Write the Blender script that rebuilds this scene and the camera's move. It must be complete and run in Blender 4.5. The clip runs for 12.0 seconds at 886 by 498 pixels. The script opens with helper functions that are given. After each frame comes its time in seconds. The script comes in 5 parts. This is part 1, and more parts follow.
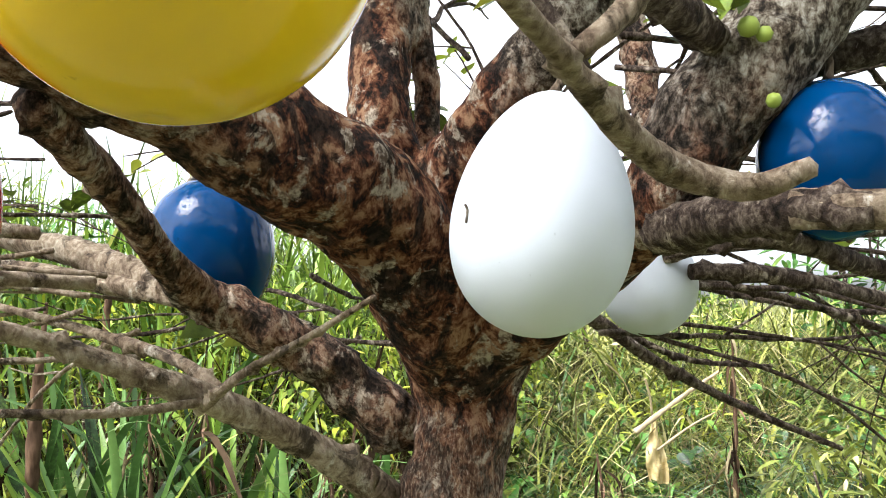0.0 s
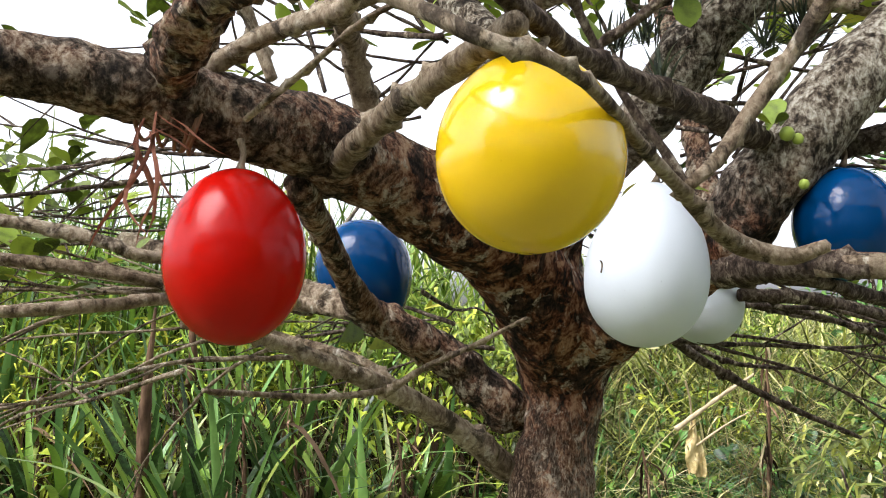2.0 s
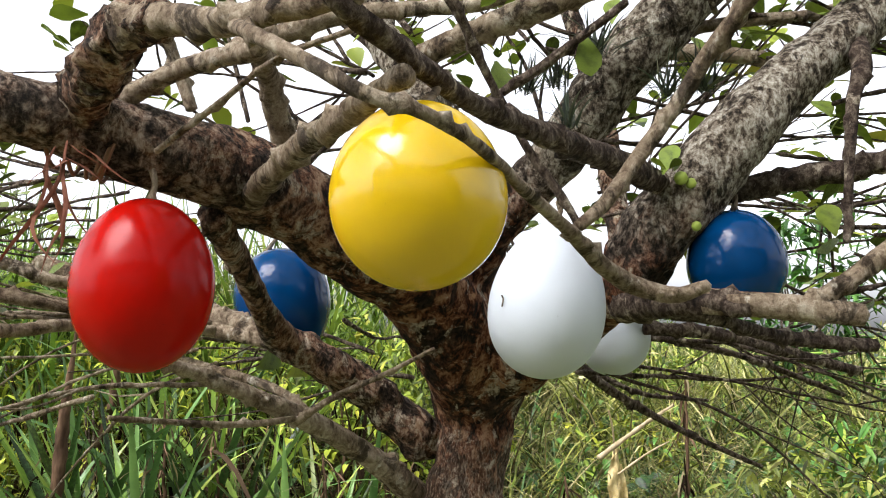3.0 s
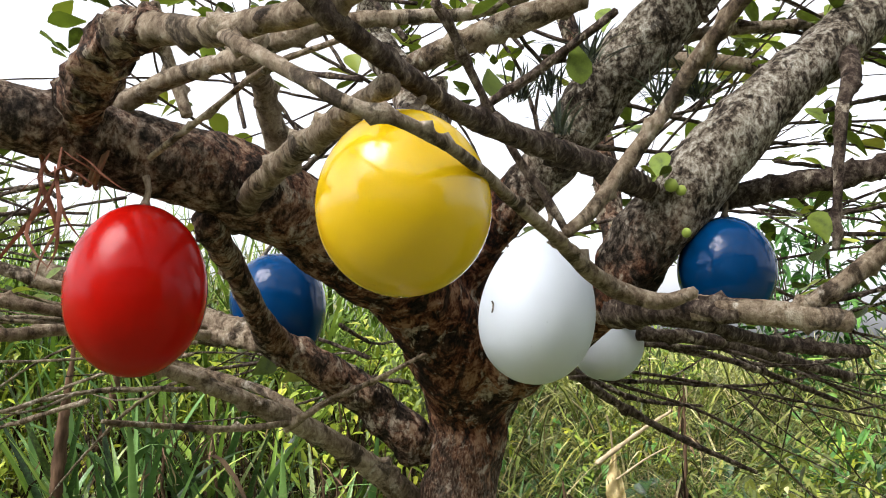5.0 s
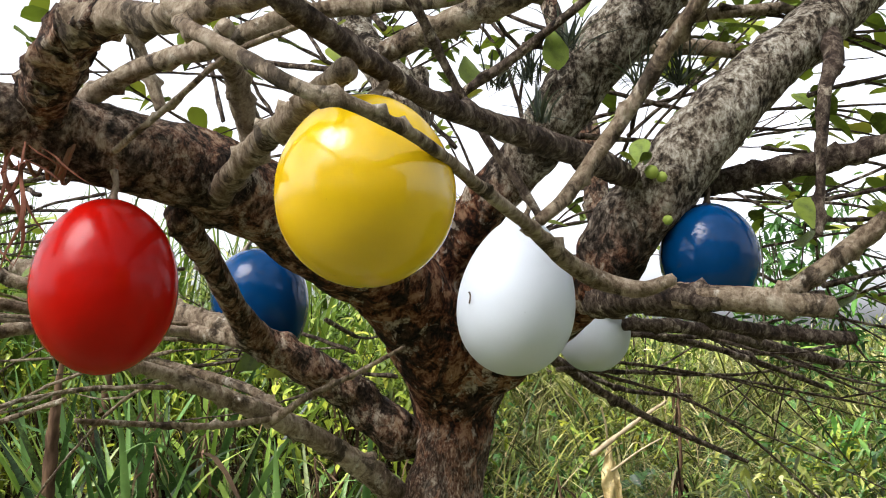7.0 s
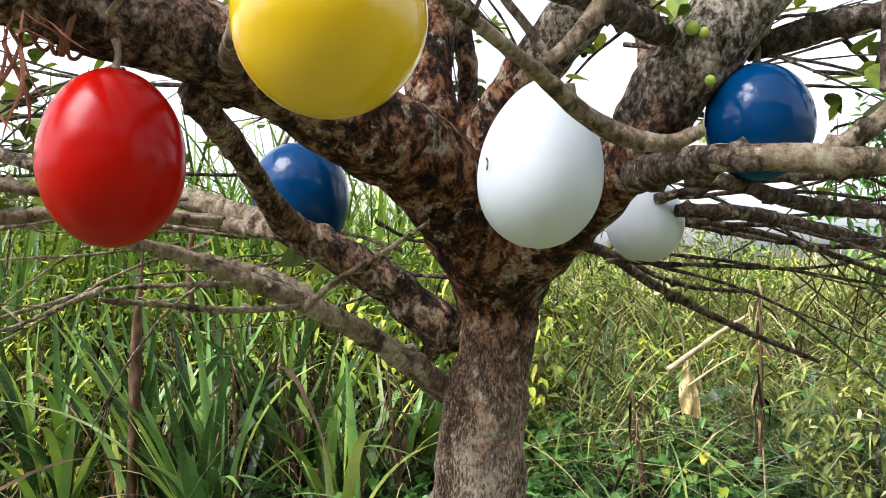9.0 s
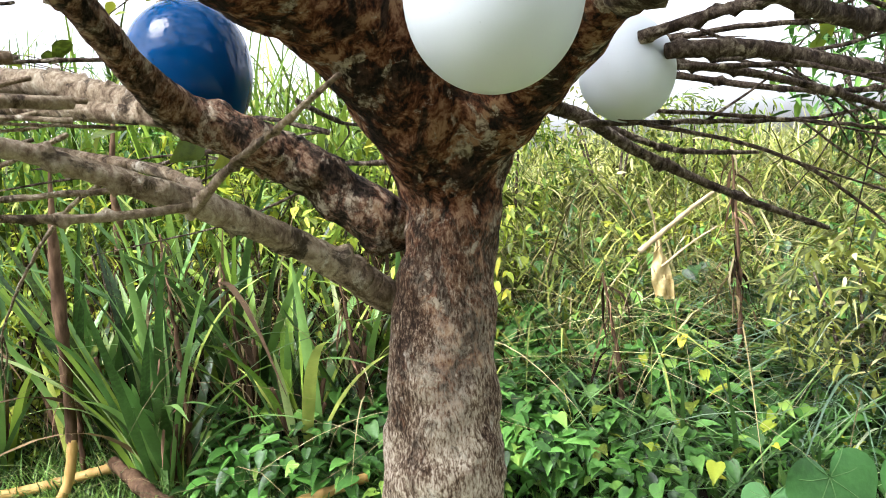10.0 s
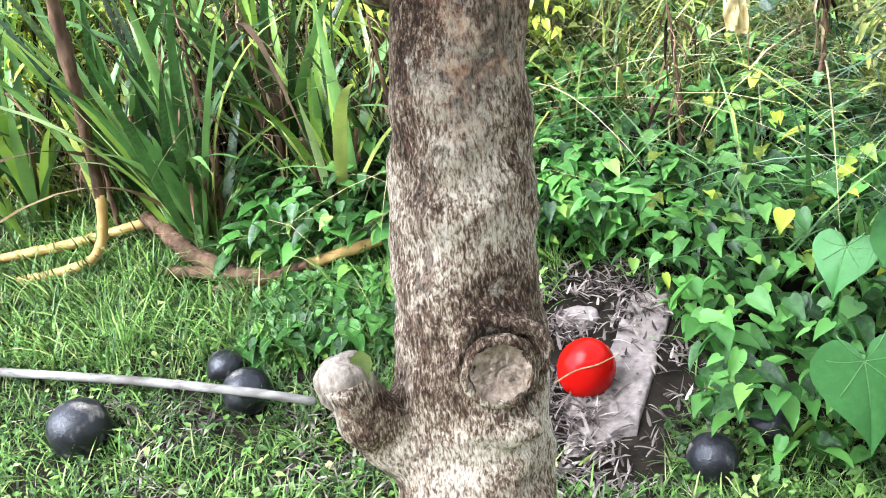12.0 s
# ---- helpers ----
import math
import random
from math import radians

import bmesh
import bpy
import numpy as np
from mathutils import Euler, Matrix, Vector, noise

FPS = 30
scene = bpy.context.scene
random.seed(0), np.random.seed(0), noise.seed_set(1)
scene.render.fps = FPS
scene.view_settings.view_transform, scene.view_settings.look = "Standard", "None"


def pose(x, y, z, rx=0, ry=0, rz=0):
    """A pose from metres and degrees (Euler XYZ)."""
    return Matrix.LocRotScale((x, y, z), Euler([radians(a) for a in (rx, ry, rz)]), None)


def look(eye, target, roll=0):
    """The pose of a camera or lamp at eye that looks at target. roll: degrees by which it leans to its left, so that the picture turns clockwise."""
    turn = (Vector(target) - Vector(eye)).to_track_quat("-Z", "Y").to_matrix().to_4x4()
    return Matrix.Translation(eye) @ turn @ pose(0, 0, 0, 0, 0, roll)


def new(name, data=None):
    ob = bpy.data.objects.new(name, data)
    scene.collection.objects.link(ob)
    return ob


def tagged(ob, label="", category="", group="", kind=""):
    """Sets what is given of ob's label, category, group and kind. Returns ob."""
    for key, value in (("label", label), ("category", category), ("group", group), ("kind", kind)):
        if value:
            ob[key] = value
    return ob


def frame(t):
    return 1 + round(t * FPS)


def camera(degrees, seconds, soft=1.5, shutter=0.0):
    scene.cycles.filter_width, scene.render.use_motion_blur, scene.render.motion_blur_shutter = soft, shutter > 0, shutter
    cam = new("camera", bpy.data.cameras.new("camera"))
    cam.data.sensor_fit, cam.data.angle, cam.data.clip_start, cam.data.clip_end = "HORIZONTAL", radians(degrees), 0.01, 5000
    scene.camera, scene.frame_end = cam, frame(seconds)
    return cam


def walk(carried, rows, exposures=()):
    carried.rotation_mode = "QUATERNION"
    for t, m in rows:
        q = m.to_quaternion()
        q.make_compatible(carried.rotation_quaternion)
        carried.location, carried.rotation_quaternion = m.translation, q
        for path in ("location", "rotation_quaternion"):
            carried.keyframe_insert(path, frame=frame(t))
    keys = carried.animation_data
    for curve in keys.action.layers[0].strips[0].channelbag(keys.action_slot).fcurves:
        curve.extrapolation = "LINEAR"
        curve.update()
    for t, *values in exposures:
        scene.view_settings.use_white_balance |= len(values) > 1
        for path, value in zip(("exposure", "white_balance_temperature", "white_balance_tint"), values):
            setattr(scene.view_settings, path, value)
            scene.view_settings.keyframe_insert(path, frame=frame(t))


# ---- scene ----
cam = camera(55.8, 12.0, 1.0)
PATH = [
    (0, 0.0466, 0.0708, 1.5913, 94.106, 1.002, 2.738),
    (0.5, 0.0198, -0.0725, 1.6069, 94.259, 0.550, 2.482),
    (1, 0.0113, -0.2006, 1.6088, 94.289, -0.909, 6.842),
    (1.5, -0.0496, -0.2700, 1.6189, 95.268, -0.543, 7.598),
    (2, -0.0812, -0.3141, 1.6154, 94.222, 0.573, 4.569),
    (2.5, -0.0424, -0.3395, 1.6222, 96.498, -0.576, 1.467),
    (3, -0.0373, -0.3509, 1.6210, 96.027, -0.226, 0.323),
    (3.2, -0.0374, -0.3514, 1.6226, 96.075, -0.141, 0.641),
    (4.8, -0.0209, -0.3631, 1.6242, 96.665, -0.237, -0.647),
    (5, -0.0224, -0.3613, 1.6217, 96.360, -0.363, 0.441),
    (5.5, -0.0244, -0.3594, 1.6188, 96.148, -0.150, 1.428),
    (6, -0.0315, -0.3619, 1.6164, 95.963, -0.228, 1.197),
    (6.5, -0.0171, -0.3525, 1.6190, 95.662, 0.455, 0.585),
    (6.7, -0.0046, -0.3465, 1.6207, 96.161, 0.494, 0.331),
    (8.3, 0.0235, -0.3307, 1.5657, 93.496, 1.187, 2.061),
    (8.5, 0.0498, -0.3186, 1.5539, 93.187, 0.925, 3.322),
    (9, 0.0934, -0.2741, 1.5398, 91.435, 1.309, 6.463),
    (9.5, 0.1007, -0.1365, 1.5062, 87.755, 2.795, 3.922),
    (10, 0.0845, 0.0497, 1.5058, 84.317, 5.626, 3.416),
    (10.5, 0.1041, 0.1804, 1.4712, 79.363, 7.610, 6.066),
    (11, 0.1428, 0.2812, 1.4147, 74.854, 5.529, 8.777),
    (11.5, 0.1348, 0.3232, 1.3828, 69.526, 6.555, 8.626),
    (12, 0.1008, 0.3083, 1.3804, 68.513, 7.317, 6.768),
]
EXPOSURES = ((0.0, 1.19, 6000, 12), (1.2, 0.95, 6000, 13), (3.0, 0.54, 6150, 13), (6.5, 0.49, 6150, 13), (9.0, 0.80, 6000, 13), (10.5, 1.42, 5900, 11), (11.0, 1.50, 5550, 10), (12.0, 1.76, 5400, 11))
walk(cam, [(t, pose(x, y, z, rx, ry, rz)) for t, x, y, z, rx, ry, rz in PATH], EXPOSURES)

# ---- world and sun: bright, thinly overcast sky, soft sun from the upper left ----
SUN_DIR = Vector((-0.47, -0.42, 0.78)).normalized()      # towards the sun
world = bpy.data.worlds.new("world")
scene.world = world
world.use_nodes = True
wn, wl = world.node_tree.nodes, world.node_tree.links
sky = wn.new("ShaderNodeTexSky")
sky.sky_type, sky.sun_disc = "NISHITA", False
sky.sun_elevation = math.asin(SUN_DIR.z)
sky.sun_rotation = math.atan2(SUN_DIR.x, SUN_DIR.y)
sky.air_density, sky.dust_density = 1.0, 4.0
grey = wn.new("ShaderNodeHueSaturation")
grey.inputs["Saturation"].default_value, grey.inputs["Value"].default_value = 0.08, 1.9
wl.new(sky.outputs[0], grey.inputs["Color"])
wl.new(grey.outputs[0], wn["Background"].inputs["Color"])
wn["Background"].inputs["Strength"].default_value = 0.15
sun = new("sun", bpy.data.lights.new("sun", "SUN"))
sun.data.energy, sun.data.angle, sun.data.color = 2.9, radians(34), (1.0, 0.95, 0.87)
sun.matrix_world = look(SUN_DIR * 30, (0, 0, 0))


# ---- material helpers ----
def material(name):
    m = bpy.data.materials.new(name)
    m.use_nodes = True
    n = m.node_tree.nodes
    return m, n, m.node_tree.links, n["Principled BSDF"]


def noise_node(n, l, scale, detail=4.0, rough=0.55, stretch=(1, 1, 1), distort=0.0):
    tc = n.new("ShaderNodeTexCoord")
    mp = n.new("ShaderNodeMapping")
    mp.inputs["Scale"].default_value = stretch
    tx = n.new("ShaderNodeTexNoise")
    tx.inputs["Scale"].default_value = scale
    tx.inputs["Detail"].default_value = detail
    tx.inputs["Roughness"].default_value = rough
    tx.inputs["Distortion"].default_value = distort
    l.new(tc.outputs["Object"], mp.inputs[0])
    l.new(mp.outputs[0], tx.inputs["Vector"])
    return tx.outputs["Fac"]


def ramp(n, l, fac, stops):
    r = n.new("ShaderNodeValToRGB")
    e = r.color_ramp.elements
    while len(e) < len(stops):
        e.new(0.5)
    for k, (p, c) in enumerate(stops):
        e[k].position = p
        e[k].color = (*c, 1) if not isinstance(c, (int, float)) else (c, c, c, 1)
    l.new(fac, r.inputs[0])
    return r.outputs[0]


def mix(n, l, fac, a, b, kind="MIX"):
    m = n.new("ShaderNodeMix")
    m.data_type, m.blend_type = "RGBA", kind
    for key, v in ((0, fac), (6, a), (7, b)):
        if isinstance(v, bpy.types.NodeSocket):
            l.new(v, m.inputs[key])
        elif key == 0:
            m.inputs[0].default_value = v
        else:
            m.inputs[key].default_value = (*v, 1)
    return m.outputs[2]


def bump(n, l, height, bsdf, strength=0.5, distance=0.01):
    b = n.new("ShaderNodeBump")
    b.inputs["Strength"].default_value, b.inputs["Distance"].default_value = strength, distance
    l.new(height, b.inputs["Height"])
    l.new(b.outputs[0], bsdf.inputs["Normal"])


def math_node(n, l, op, a, b=0.5):
    m = n.new("ShaderNodeMath")
    m.operation = op
    for k, v in enumerate((a, b)):
        if isinstance(v, bpy.types.NodeSocket):
            l.new(v, m.inputs[k])
        else:
            m.inputs[k].default_value = v
    return m.outputs[0]


def height_zone(n, l, sums, low, high):
    """0 below and 1 above, from x, y, z weights and a noise that frays the border."""
    pos = n.new("ShaderNodeSeparateXYZ")
    l.new(n.new("ShaderNodeTexCoord").outputs["Object"], pos.inputs[0])
    (wx, wz), fray, amount = sums
    v = math_node(n, l, "ADD", math_node(n, l, "MULTIPLY", pos.outputs[0], wx), math_node(n, l, "MULTIPLY", pos.outputs[2], wz))
    v = math_node(n, l, "ADD", v, math_node(n, l, "MULTIPLY", math_node(n, l, "SUBTRACT", fray, 0.5), amount))
    span = n.new("ShaderNodeMapRange")
    span.inputs["From Min"].default_value, span.inputs["From Max"].default_value = low, high
    l.new(v, span.inputs["Value"])
    return span.outputs[0]


def weighted(n, l, *pairs):
    out = None
    for v, w in pairs:
        t = math_node(n, l, "MULTIPLY", v, w)
        out = t if out is None else math_node(n, l, "ADD", out, t)
    return out


def bark_material(name, style, relief):
    """Bark in layers: flaky pale streaks low on the trunk, rusty blotched skin at the fork, grey lichened limbs, knotty branches."""
    m, n, l, b = material(name)
    streak = noise_node(n, l, 260, 7, 0.74, (1, 1, 0.34), 0.5)
    grain = noise_node(n, l, 120, 6, 0.70, (1, 1, 0.75), 0.3)
    mid = noise_node(n, l, 46, 7, 0.70, (1, 1, 0.7), 0.6)
    broad = noise_node(n, l, 7, 4, 0.6, (1, 1, 0.8), 0.4)
    blot = noise_node(n, l, 18, 8, 0.66, (1, 1, 0.75), 0.8)
    patch = noise_node(n, l, 27, 9, 0.66, (1, 1, 0.8), 0.4)
    zone = ramp(n, l, broad, ((0.36, 0.0), (0.62, 1.0)))
    flaky = ramp(n, l, weighted(n, l, (streak, 0.72), (mid, 0.15), (zone, 0.13)), ((0.395, (0.024, 0.014, 0.009)), (0.455, (0.085, 0.052, 0.033)), (0.505, (0.21, 0.150, 0.102)), (0.55, (0.44, 0.36, 0.27)), (0.64, (0.70, 0.62, 0.50))))
    rusty = ramp(n, l, weighted(n, l, (blot, -0.25), (mid, 0.68), (grain, 0.25), (patch, 0.32)), ((0.43, (0.007, 0.004, 0.003)), (0.465, (0.044, 0.015, 0.007)), (0.515, (0.135, 0.050, 0.023)), (0.59, (0.33, 0.19, 0.105))))
    grey = ramp(n, l, weighted(n, l, (mid, 0.5), (grain, 0.5)), ((0.41, (0.018, 0.014, 0.010)), (0.47, (0.11, 0.083, 0.058)), (0.53, (0.33, 0.285, 0.22)), (0.61, (0.64, 0.60, 0.51))))
    pale = ramp(n, l, grain, ((0.42, (0.12, 0.085, 0.055)), (0.58, (0.50, 0.43, 0.33))))
    # near-black colour for the noise blotches in the bark
    dark_blotch = ramp(n, l, grain, ((0.42, (0.004, 0.003, 0.002)), (0.62, (0.045, 0.028, 0.019))))
    if style == "trunk":
        skin = mix(n, l, ramp(n, l, blot, ((0.495, 0.0), (0.56, 0.88))), rusty, dark_blotch)
        skin = mix(n, l, ramp(n, l, patch, ((0.565, 0.0), (0.60, 0.85))), skin, pale)
        top = mix(n, l, ramp(n, l, blot, ((0.56, 0.0), (0.61, 0.85))), grey, dark_blotch)
        low = mix(n, l, ramp(n, l, blot, ((0.545, 0.0), (0.62, 0.65))), flaky, mix(n, l, 0.65, dark_blotch, rusty))
        low = mix(n, l, ramp(n, l, patch, ((0.60, 0.0), (0.64, 0.75))), low, grey)
        c = mix(n, l, height_zone(n, l, ((0.0, 1.0), broad, 0.9), 1.16, 1.48), low, skin)
        left = mix(n, l, ramp(n, l, blot, ((0.48, 0.0), (0.56, 0.75))), mix(n, l, 0.55, rusty, grey), dark_blotch)
        c = mix(n, l, height_zone(n, l, ((-1.0, 0.0), broad, 0.25), 0.20, 0.42), c, left)
        c = mix(n, l, height_zone(n, l, ((0.75, 1.0), broad, 0.6), 1.88, 2.10), c, top)
    elif style == "limb":
        c = mix(n, l, ramp(n, l, blot, ((0.50, 0.0), (0.58, 0.85))), mix(n, l, 0.25, rusty, grey), dark_blotch)
        c = mix(n, l, ramp(n, l, patch, ((0.525, 0.0), (0.58, 0.80))), c, pale)
    elif style == "branch":
        tan = ramp(n, l, weighted(n, l, (mid, 0.4), (grain, 0.3), (broad, 0.3)), ((0.38, (0.030, 0.020, 0.013)), (0.45, (0.13, 0.092, 0.060)), (0.52, (0.27, 0.210, 0.145)), (0.62, (0.50, 0.43, 0.33))))
        c = mix(n, l, ramp(n, l, blot, ((0.535, 0.0), (0.60, 0.80))), tan, dark_blotch)
        c = mix(n, l, ramp(n, l, patch, ((0.57, 0.0), (0.62, 0.65))), c, grey)
    else:
        c = ramp(n, l, weighted(n, l, (mid, 0.55), (grain, 0.45)), ((0.38, (0.008, 0.006, 0.005)), (0.48, (0.045, 0.030, 0.022)), (0.56, (0.13, 0.10, 0.075)), (0.66, (0.34, 0.29, 0.23))))
        c = mix(n, l, ramp(n, l, patch, ((0.58, 0.0), (0.63, 0.7))), c, pale)
    l.new(c, b.inputs["Base Color"])
    b.inputs["Roughness"].default_value = 0.85
    b.inputs["Specular IOR Level"].default_value = 0.12
    if style == "trunk":
        h = weighted(n, l, (streak, 0.45), (mid, 0.7), (blot, -0.35))
    else:
        h = weighted(n, l, (grain, 0.5), (mid, 0.9), (blot, -0.3))
    bump(n, l, h, b, 1.0, relief)
    return m


BARK = bark_material("bark", "trunk", 0.014)
BARK_LIMB = bark_material("limb_bark", "limb", 0.012)
BARK_BRANCH = bark_material("branch_bark", "branch", 0.009)
BARK_DARK = bark_material("dark_twig_bark", "twig", 0.008)


def paint_material(name, colour, deep, rough=0.16, shine=0.42):
    m, n, l, b = material(name)
    broad = noise_node(n, l, 9, 3, 0.5)
    fine = noise_node(n, l, 90, 4, 0.6)
    c = mix(n, l, ramp(n, l, broad, ((0.35, 0.0), (0.7, 0.55))), colour, deep)
    c = mix(n, l, ramp(n, l, fine, ((0.70, 0.0), (0.76, 0.5))), c, [v * 0.55 for v in deep])
    l.new(c, b.inputs["Base Color"])
    l.new(ramp(n, l, fine, ((0.3, rough - 0.05), (0.7, rough + 0.05))), b.inputs["Roughness"])
    b.inputs["Specular IOR Level"].default_value = shine
    bump(n, l, math_node(n, l, "ADD", broad, math_node(n, l, "MULTIPLY", fine, 0.05)), b, 0.16, 0.02)
    return m


YELLOW = paint_material("yellow_paint", (0.68, 0.445, 0.003), (0.60, 0.37, 0.002), 0.15, 0.50)
WHITE = paint_material("white_paint", (0.555, 0.59, 0.63), (0.51, 0.545, 0.585), 0.40, 0.25)
RED = paint_material("red_paint", (0.38, 0.004, 0.001), (0.29, 0.002, 0.001), 0.20, 0.14)
BLUE = paint_material("blue_paint", (0.0008, 0.040, 0.140), (0.0004, 0.018, 0.066), 0.10, 0.22)


def rind_material():
    m, n, l, b = material("rotting_rind")
    broad = noise_node(n, l, 11, 5, 0.6, (1, 1, 1), 0.4)
    fine = noise_node(n, l, 70, 5, 0.65)
    c = mix(n, l, ramp(n, l, broad, ((0.54, 0.0), (0.66, 0.75))), ramp(n, l, fine, ((0.3, (0.002, 0.002, 0.004)), (0.7, (0.012, 0.010, 0.013)))), ramp(n, l, fine, ((0.35, (0.10, 0.08, 0.065)), (0.65, (0.34, 0.30, 0.25)))))
    l.new(c, b.inputs["Base Color"])
    l.new(ramp(n, l, broad, ((0.45, 0.32), (0.65, 0.8))), b.inputs["Roughness"])
    bump(n, l, fine, b, 0.35, 0.01)
    return m


BLACK = rind_material()


def leaf_material(name, a, b_col, third, gloss=0.45, through_col=None, sheen=0.5, low=0.10):
    m, n, l, b = material(name)
    geo = n.new("ShaderNodeNewGeometry")
    luck = math_node(n, l, "FRACT", math_node(n, l, "ADD", geo.outputs["Random Per Island"], n.new("ShaderNodeObjectInfo").outputs["Random"]))
    # the darkest stops stand in for leaves shaded by their neighbours
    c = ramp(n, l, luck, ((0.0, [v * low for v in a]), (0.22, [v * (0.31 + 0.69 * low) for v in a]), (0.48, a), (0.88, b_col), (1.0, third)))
    # broad dark patches paint the shaded hollows into the leaf colour
    gap_shade = noise_node(n, l, 2.6, 3)
    c = mix(n, l, ramp(n, l, gap_shade, ((0.46, 0.0), (0.62, 0.55))), c, [v * 0.16 for v in a])
    veins = noise_node(n, l, 60, 3)
    c = mix(n, l, ramp(n, l, veins, ((0.45, 0.0), (0.75, 0.35))), c, [min(1, v * 1.35) for v in a])
    l.new(c, b.inputs["Base Color"])
    b.inputs["Roughness"].default_value = gloss
    b.inputs["Specular IOR Level"].default_value = 0.05 if gloss > 0.6 else sheen
    bump(n, l, veins, b, 0.25, 0.006)
    t = n.new("ShaderNodeBsdfTranslucent")
    l.new(c if through_col is None else mix(n, l, 0.5, c, through_col), t.inputs["Color"])
    ms = n.new("ShaderNodeMixShader")
    ms.inputs[0].default_value = 0.20
    l.new(b.outputs[0], ms.inputs[1])
    l.new(t.outputs[0], ms.inputs[2])
    l.new(ms.outputs[0], n["Material Output"].inputs["Surface"])
    return m


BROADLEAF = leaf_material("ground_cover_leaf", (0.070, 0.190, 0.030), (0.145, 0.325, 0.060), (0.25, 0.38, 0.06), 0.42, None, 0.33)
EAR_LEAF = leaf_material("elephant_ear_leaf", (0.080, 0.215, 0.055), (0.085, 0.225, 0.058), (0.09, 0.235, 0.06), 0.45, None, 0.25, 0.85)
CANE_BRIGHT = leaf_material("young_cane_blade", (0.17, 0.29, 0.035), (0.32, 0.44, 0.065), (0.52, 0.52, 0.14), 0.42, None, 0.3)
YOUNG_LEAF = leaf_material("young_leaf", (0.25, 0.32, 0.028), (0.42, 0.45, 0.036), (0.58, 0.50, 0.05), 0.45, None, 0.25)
# dead-leaf brown, kept dark to double as shade between plants
THATCH_SHADE = leaf_material("dead_thatch_gap_shade", (0.045, 0.028, 0.016), (0.13, 0.085, 0.048), (0.28, 0.19, 0.10), 0.85)
BLUE_GRASS = leaf_material("blue_grass_blade", (0.075, 0.145, 0.080), (0.19, 0.29, 0.17), (0.40, 0.43, 0.26), 0.40, None, 0.4)
AIR_LEAF = leaf_material("air_plant_leaf", (0.045, 0.06, 0.035), (0.075, 0.10, 0.05), (0.16, 0.15, 0.09), 0.5)
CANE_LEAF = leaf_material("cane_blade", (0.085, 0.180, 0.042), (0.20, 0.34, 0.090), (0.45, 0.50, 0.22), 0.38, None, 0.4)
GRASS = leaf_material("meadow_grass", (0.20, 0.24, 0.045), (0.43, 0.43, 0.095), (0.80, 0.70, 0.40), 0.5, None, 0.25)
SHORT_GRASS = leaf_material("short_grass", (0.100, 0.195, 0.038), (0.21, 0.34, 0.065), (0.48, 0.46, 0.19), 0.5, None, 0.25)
STRAW = leaf_material("dry_straw", (0.42, 0.33, 0.17), (0.52, 0.43, 0.26), (0.30, 0.20, 0.11), 0.7)
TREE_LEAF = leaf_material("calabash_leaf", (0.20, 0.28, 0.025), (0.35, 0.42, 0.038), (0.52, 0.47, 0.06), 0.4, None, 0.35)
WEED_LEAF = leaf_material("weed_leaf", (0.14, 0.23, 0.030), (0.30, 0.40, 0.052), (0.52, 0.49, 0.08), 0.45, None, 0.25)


def plain(name, a, b_col, scale=30, rough=0.8, relief=0.4, stretch=(1, 1, 1)):
    m, n, l, b = material(name)
    f = noise_node(n, l, scale, 5, 0.6, stretch)
    g = noise_node(n, l, scale * 0.2, 3, 0.6)
    c = mix(n, l, ramp(n, l, g, ((0.35, 0.0), (0.65, 0.5))), ramp(n, l, f, ((0.3, a), (0.7, b_col))), [v * 0.6 for v in a])
    l.new(c, b.inputs["Base Color"])
    b.inputs["Roughness"].default_value = rough
    b.inputs["Specular IOR Level"].default_value = 0.08 if rough > 0.7 else 0.3
    bump(n, l, f, b, relief, 0.01)
    return m


# near-black soil, also standing in for shade between the plants
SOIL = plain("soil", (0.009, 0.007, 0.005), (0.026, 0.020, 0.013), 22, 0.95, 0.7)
# pale turf out of view, added to bounce light up onto the gourds
BOUNCE_TURF = plain("bounce_turf", (0.12, 0.12, 0.062), (0.24, 0.235, 0.13), 18, 0.95, 0.7)
DRY_YELLOW = plain("dry_yellow_leaf", (0.52, 0.38, 0.15), (0.74, 0.60, 0.33), 30, 0.7, 0.4)
VEIN = plain("leaf_vein", (0.13, 0.27, 0.08), (0.17, 0.31, 0.10), 30, 0.6, 0.1)
STONE = plain("pale_stone", (0.14, 0.112, 0.098), (0.34, 0.285, 0.25), 40, 0.85, 0.5)
CANE_STALK = plain("cane_stalk", (0.34, 0.19, 0.050), (0.56, 0.37, 0.13), 24, 0.6, 0.3, (1, 1, 0.3))
DRY_SHEATH = plain("dry_sheath", (0.040, 0.022, 0.014), (0.17, 0.105, 0.062), 40, 0.85, 0.5, (1, 1, 0.2))
CUT_WOOD = plain("cut_wood", (0.16, 0.11, 0.08), (0.42, 0.33, 0.25), 110, 0.9, 0.9)
PALE_CANE = plain("pale_dry_cane", (0.34, 0.26, 0.15), (0.55, 0.45, 0.29), 30, 0.8, 0.5, (1, 1, 0.2))
GREY_POLE = plain("grey_pole", (0.075, 0.062, 0.048), (0.33, 0.31, 0.28), 22, 0.7, 0.3, (0.3, 1, 1))
BUD = plain("flower_bud", (0.28, 0.36, 0.05), (0.36, 0.44, 0.08), 30, 0.5, 0.2)
DEAD_LEAF = plain("dead_leaf", (0.16, 0.09, 0.055), (0.30, 0.18, 0.12), 40, 0.85, 0.4)
